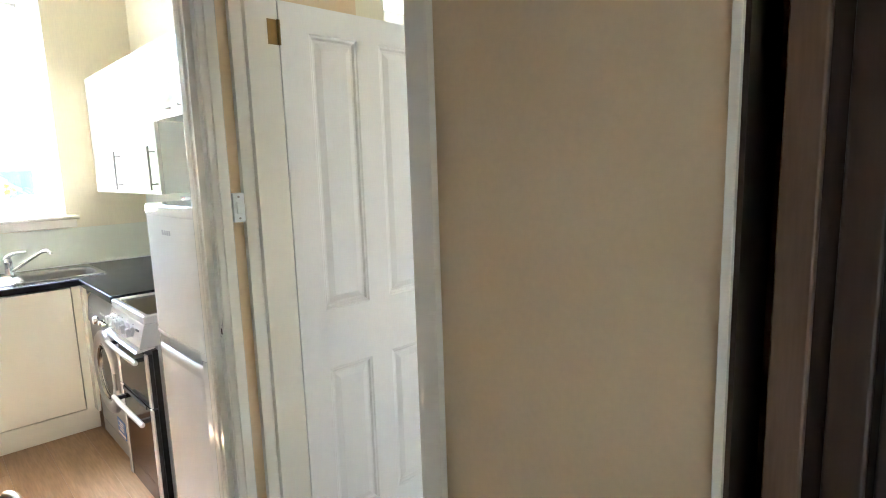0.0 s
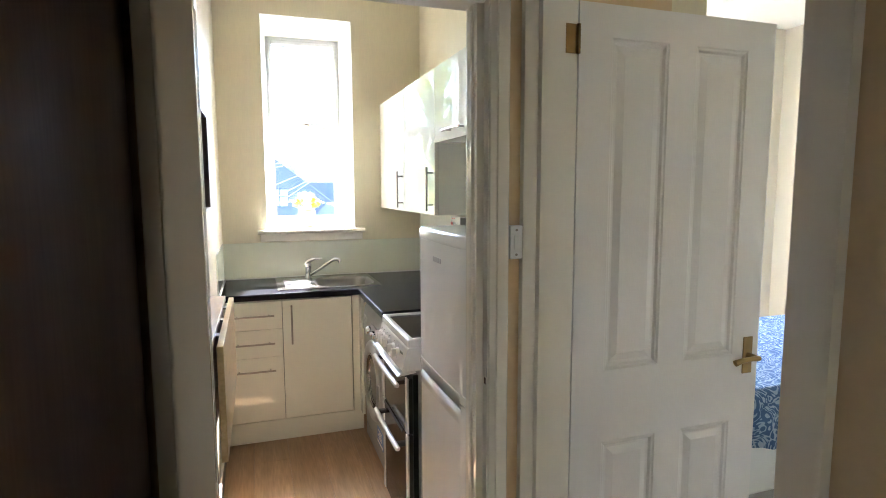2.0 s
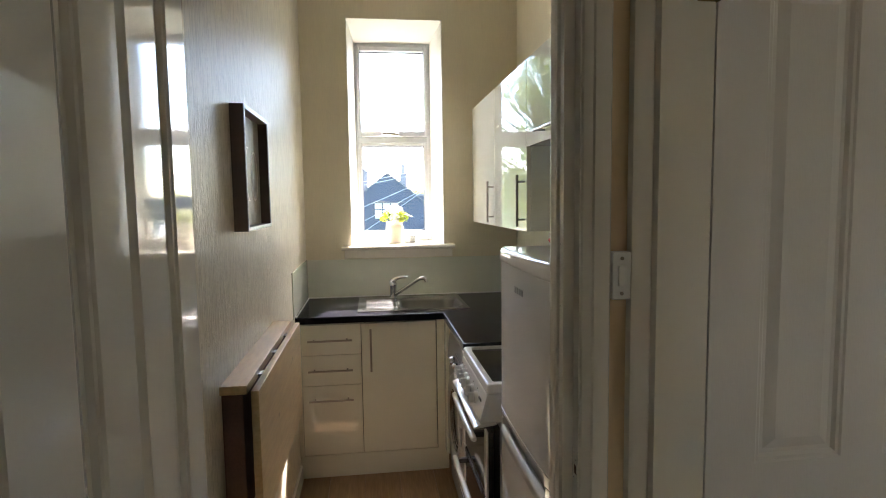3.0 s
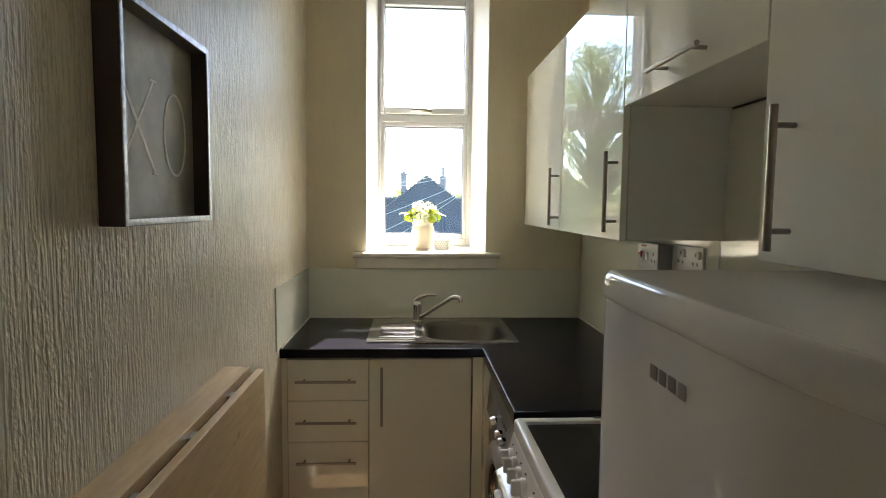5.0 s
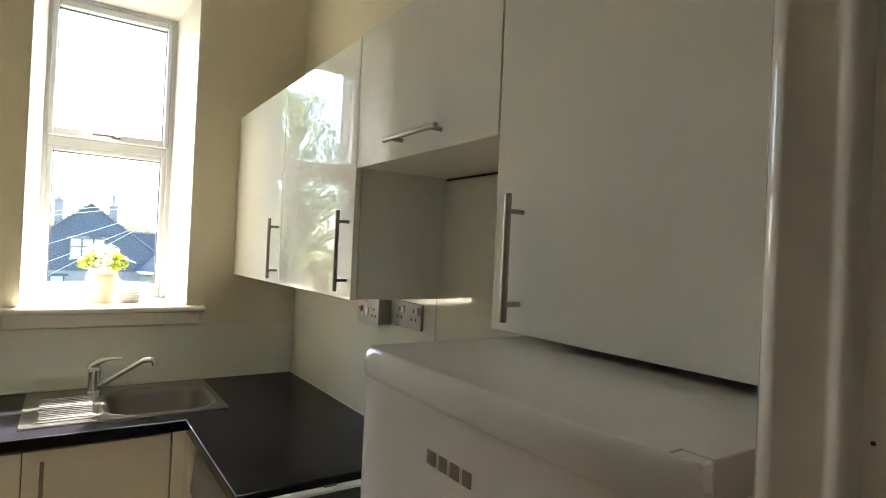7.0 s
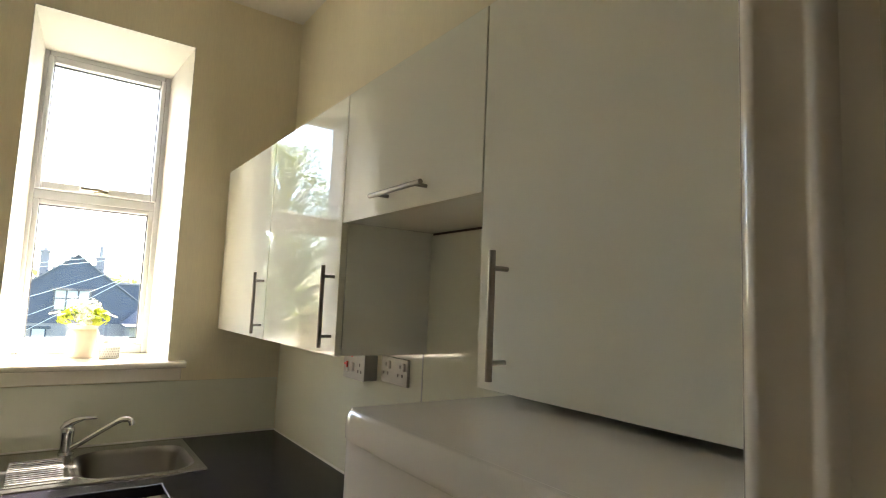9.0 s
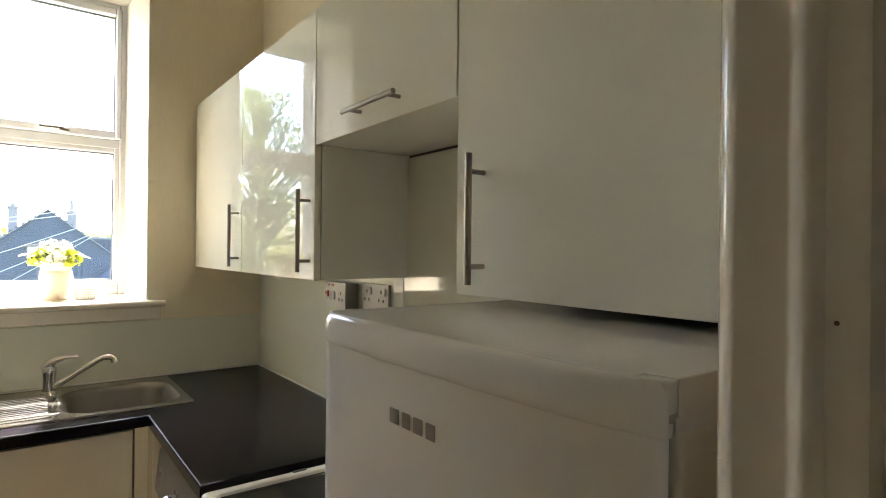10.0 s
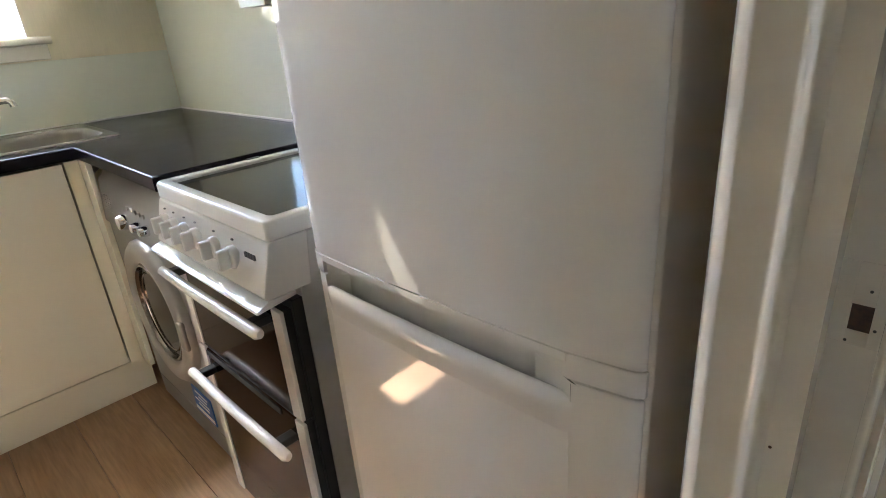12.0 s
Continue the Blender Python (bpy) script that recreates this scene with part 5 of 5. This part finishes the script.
part("rear_coping", box(-5.6, 9.1, HY + 1.1, HY + 8.1, 1.951, 2.08), RENDER, house, smooth=False)
for x, top, pot in ((0.0, 3.95, 0.22), (3.09, 3.75, 0.75)):
    ch = part("chimney", box(x - 0.24, x + 0.24, HY + 2.0, HY + 2.9, 1.9, top - 0.12), RENDER, house, "grey rendered chimney", False)
    part("chimney_cap", box(x - 0.30, x + 0.30, HY + 1.95, HY + 2.95, top - 0.12, top), RENDER, ch, smooth=False)
    part("chimney_pot", lathe([(0.14, 0), (0.11, pot * 0.6), (0.13, pot * 0.9), (0.09, pot)], (x, HY + 2.4, top), 14), RENDER, ch)


def house_window(x0, x1, z0, z1, split, y):
    w = part("window", box(x0, x1, y - 0.03, y - 0.005, z0, z1), CURTAIN, house, "white framed window with net curtains", False)
    part("pane", box(x0 + 0.06, x1 - 0.06, y - 0.036, y - 0.031, z0 + 0.06, z1 - 0.06), CURTAIN, w, smooth=False)
    for k in range(split + 1):
        x = x0 + (x1 - x0 - 0.09) * k / split
        part("mullion", box(x, x + 0.09, y - 0.09, y - 0.037, z0, z1), DARKPANE, w, smooth=False)
    part("rail", box(x0, x1, y - 0.085, y - 0.04, z0 + (z1 - z0) * 0.55, z0 + (z1 - z0) * 0.55 + 0.07), DARKPANE, w, smooth=False)
    part("lintel", box(x0 - 0.2, x1 + 0.2, y - 0.16, y - 0.091, z1, z1 + 0.16), DARKPANE, w, smooth=False)


house_window(0.66, 2.61, 0.25, 1.42, 3, HY - 0.07)
house_window(-2.45, -1.3, -1.9, -0.85, 1, HY)
house_window(-0.3, 0.5, -2.4, -0.95, 1, HY)
leanto = thing("lean_to", 5.3, HY - 3, -4.2, "low outbuilding with a slate roof and pale walls", "outbuilding")
part("wall", box(4.55, 7.5, HY - 4, HY - 1.0, -4.2, -0.62), RENDER, leanto, "pale roughcast wall", False)
bm = bmesh.new()
vs = [bm.verts.new(p) for p in ((4.3, HY - 4.3, -0.62), (7.8, HY - 4.3, -0.62), (7.8, HY - 0.9, 0.35), (5.3, HY - 0.9, 0.35), (4.3, HY - 0.9, -0.62))]
top = [bm.verts.new(v.co + Vector((0, 0, 0.09))) for v in vs]
bm.faces.new(vs)
bm.faces.new(top)
for k in range(5):
    bm.faces.new((vs[k], vs[(k + 1) % 5], top[(k + 1) % 5], top[k]))
bmesh.ops.recalc_face_normals(bm, faces=bm.faces)
part("roof", bm, SLATE, leanto, smooth=False)

for x0, z0, x1, z1 in ((-6, -1.05, 5, 3.26), (-6, -2.17, 5, 3.20), (-5, -2.89, 5, 3.56), (-6, 1.22, 6, 3.33), (-6, 1.08, 6, 3.22)):
    pts = [(x0 + (x1 - x0) * k / 12, 21.9, z0 + (z1 - z0) * k / 12 - 0.25 * (1 - (k / 6 - 1) ** 2) + 0.2) for k in range(13)]
    single("overhead_cable", tube(pts, 0.007, 6), CABLE, "pale overhead cable outside the window", "cable", "overhead cables")


# ---- trees and shrubs ----
def leaf_cloud(bm_v, bm_f, center, spread, count, size, r):
    for _ in range(count):
        v = Vector((r.gauss(0, 1), r.gauss(0, 1), r.gauss(0, 1))).normalized() * (r.random() ** 0.45)
        c = Vector(center) + Vector((v.x * spread[0], v.y * spread[1], v.z * spread[2]))
        a = Vector((r.gauss(0, 1), r.gauss(0, 1), r.gauss(0, 1))).normalized()
        b = a.orthogonal().normalized() * size * r.uniform(0.3, 0.5)
        a = a * size * r.uniform(0.6, 1.1)
        n = len(bm_v)
        bm_v += [tuple(c - a), tuple(c + b), tuple(c + a), tuple(c - b)]
        bm_f.append((n, n + 1, n + 2, n + 3))


def leaf_part(name, v, f, mat, parent, label):
    me = bpy.data.meshes.new(name)
    me.from_pydata(v, [], f)
    me.materials.append(mat)
    ob = new(name, me)
    if parent:
        ob.parent = parent
        ob.matrix_parent_inverse = Matrix.Translation(-Vector(parent.location))
    return tagged(ob, label)


def tree(x, y, ground_z, top_z, radius, seed, clumps, leaves, size, label):
    r = random.Random(seed)
    root = thing("tree", x, y, ground_z, label, "tree")
    h = top_z - ground_z
    bm = tube([(x, y, ground_z), (x + 0.1, y, ground_z + h * 0.3), (x - 0.1, y + 0.1, ground_z + h * 0.6), (x, y, ground_z + h * 0.92)], [h * 0.022, h * 0.017, h * 0.011, h * 0.003], 10)
    v, f = [], []
    for k in range(clumps):
        a, t = r.random() * 6.283, r.uniform(0.30, 1.0)
        wide = radius * math.sin(math.pi * min(1, 0.12 + 0.86 * (t - 0.25) / 0.75)) ** 0.6 * r.uniform(0.35, 1.0)
        c = Vector((x + math.cos(a) * wide, y + math.sin(a) * wide, ground_z + h * t * r.uniform(0.94, 1.0)))
        start = Vector((x, y, ground_z + h * max(0.2, t - 0.18)))
        tube([start, (start + c) / 2 + Vector((0, 0, 0.15)), c], [h * 0.007, h * 0.004, h * 0.0015], 6, bm)
        s2 = radius * r.uniform(0.12, 0.25)
        leaf_cloud(v, f, c, (s2 * 1.2, s2 * 1.2, s2 * 0.75), leaves, size, r)
    part("trunk", bm, BARK, root)
    leaf_part("crown", v, f, FOLIAGE, root, "airy yellow-green crown")
    return root


tree(-5.2, 22.5, -4.2, 7.6, 3.0, 7, 210, 62, 0.09, "tall airy green tree in the neighbouring garden")
v, f = [], []
rr = random.Random(11)
for k in range(14):
    leaf_cloud(v, f, (3.0 + rr.uniform(-0.35, 0.5), 26 + rr.uniform(-0.4, 0.4), -0.9 + rr.uniform(-1.8, 0.6)), (0.28, 0.28, 0.3), 60, 0.05, rr)
shrub = thing("shrub", 3.05, 26, -4.2, "pale blossoming garden shrub", "shrub")
leaf_part("blossom", v, f, PETAL, shrub, "white blossom")
part("stem", tube([(3.05, 26, -4.2), (3.0, 26, -2.5), (3.05, 26, -0.8)], [0.06, 0.04, 0.01], 8), BARK, shrub)
v, f = [], []
for k in range(170):
    leaf_cloud(v, f, (rr.uniform(-60, 70), rr.uniform(140, 190), rr.uniform(-2, 4.2)), (3.2, 3, 2.0), 70, 0.8, rr)
woods = leaf_part("far_woods", v, f, FOLIAGE, None, "distant green trees on the hillside")
tagged(woods, category="woods", kind="stuff")

# ---- laminate floor planks ----
PW, PL = 0.190, 1.285
k = 0
x = KX0 - 0.03
while x < KX1:
    y = 2.066 - (0.45, 0.9, 0.15, 0.62)[k % 4]
    while y < KY1:
        a0, a1, b0, b1 = max(x, KX0 + 0.001) + 0.0006, min(x + PW, KX1 - 0.001) - 0.0006, max(y, 2.066) + 0.0006, min(y + PL, KY1 - 0.001) - 0.0006
        if a1 - a0 > 0.01 and b1 - b0 > 0.02:
            pl = link_mesh("plank", box(a0, a1, b0, b1, -0.0115, 0.0, 0.0012, 1), OAK)
            pl.parent = floor
        y += PL
    x += PW
    k += 1
structure("threshold_strip", box(0.136, 0.879, 1.995, 2.066, -0.0115, 0.004, 0.003), BRASS, "brass floor threshold strip", "threshold")
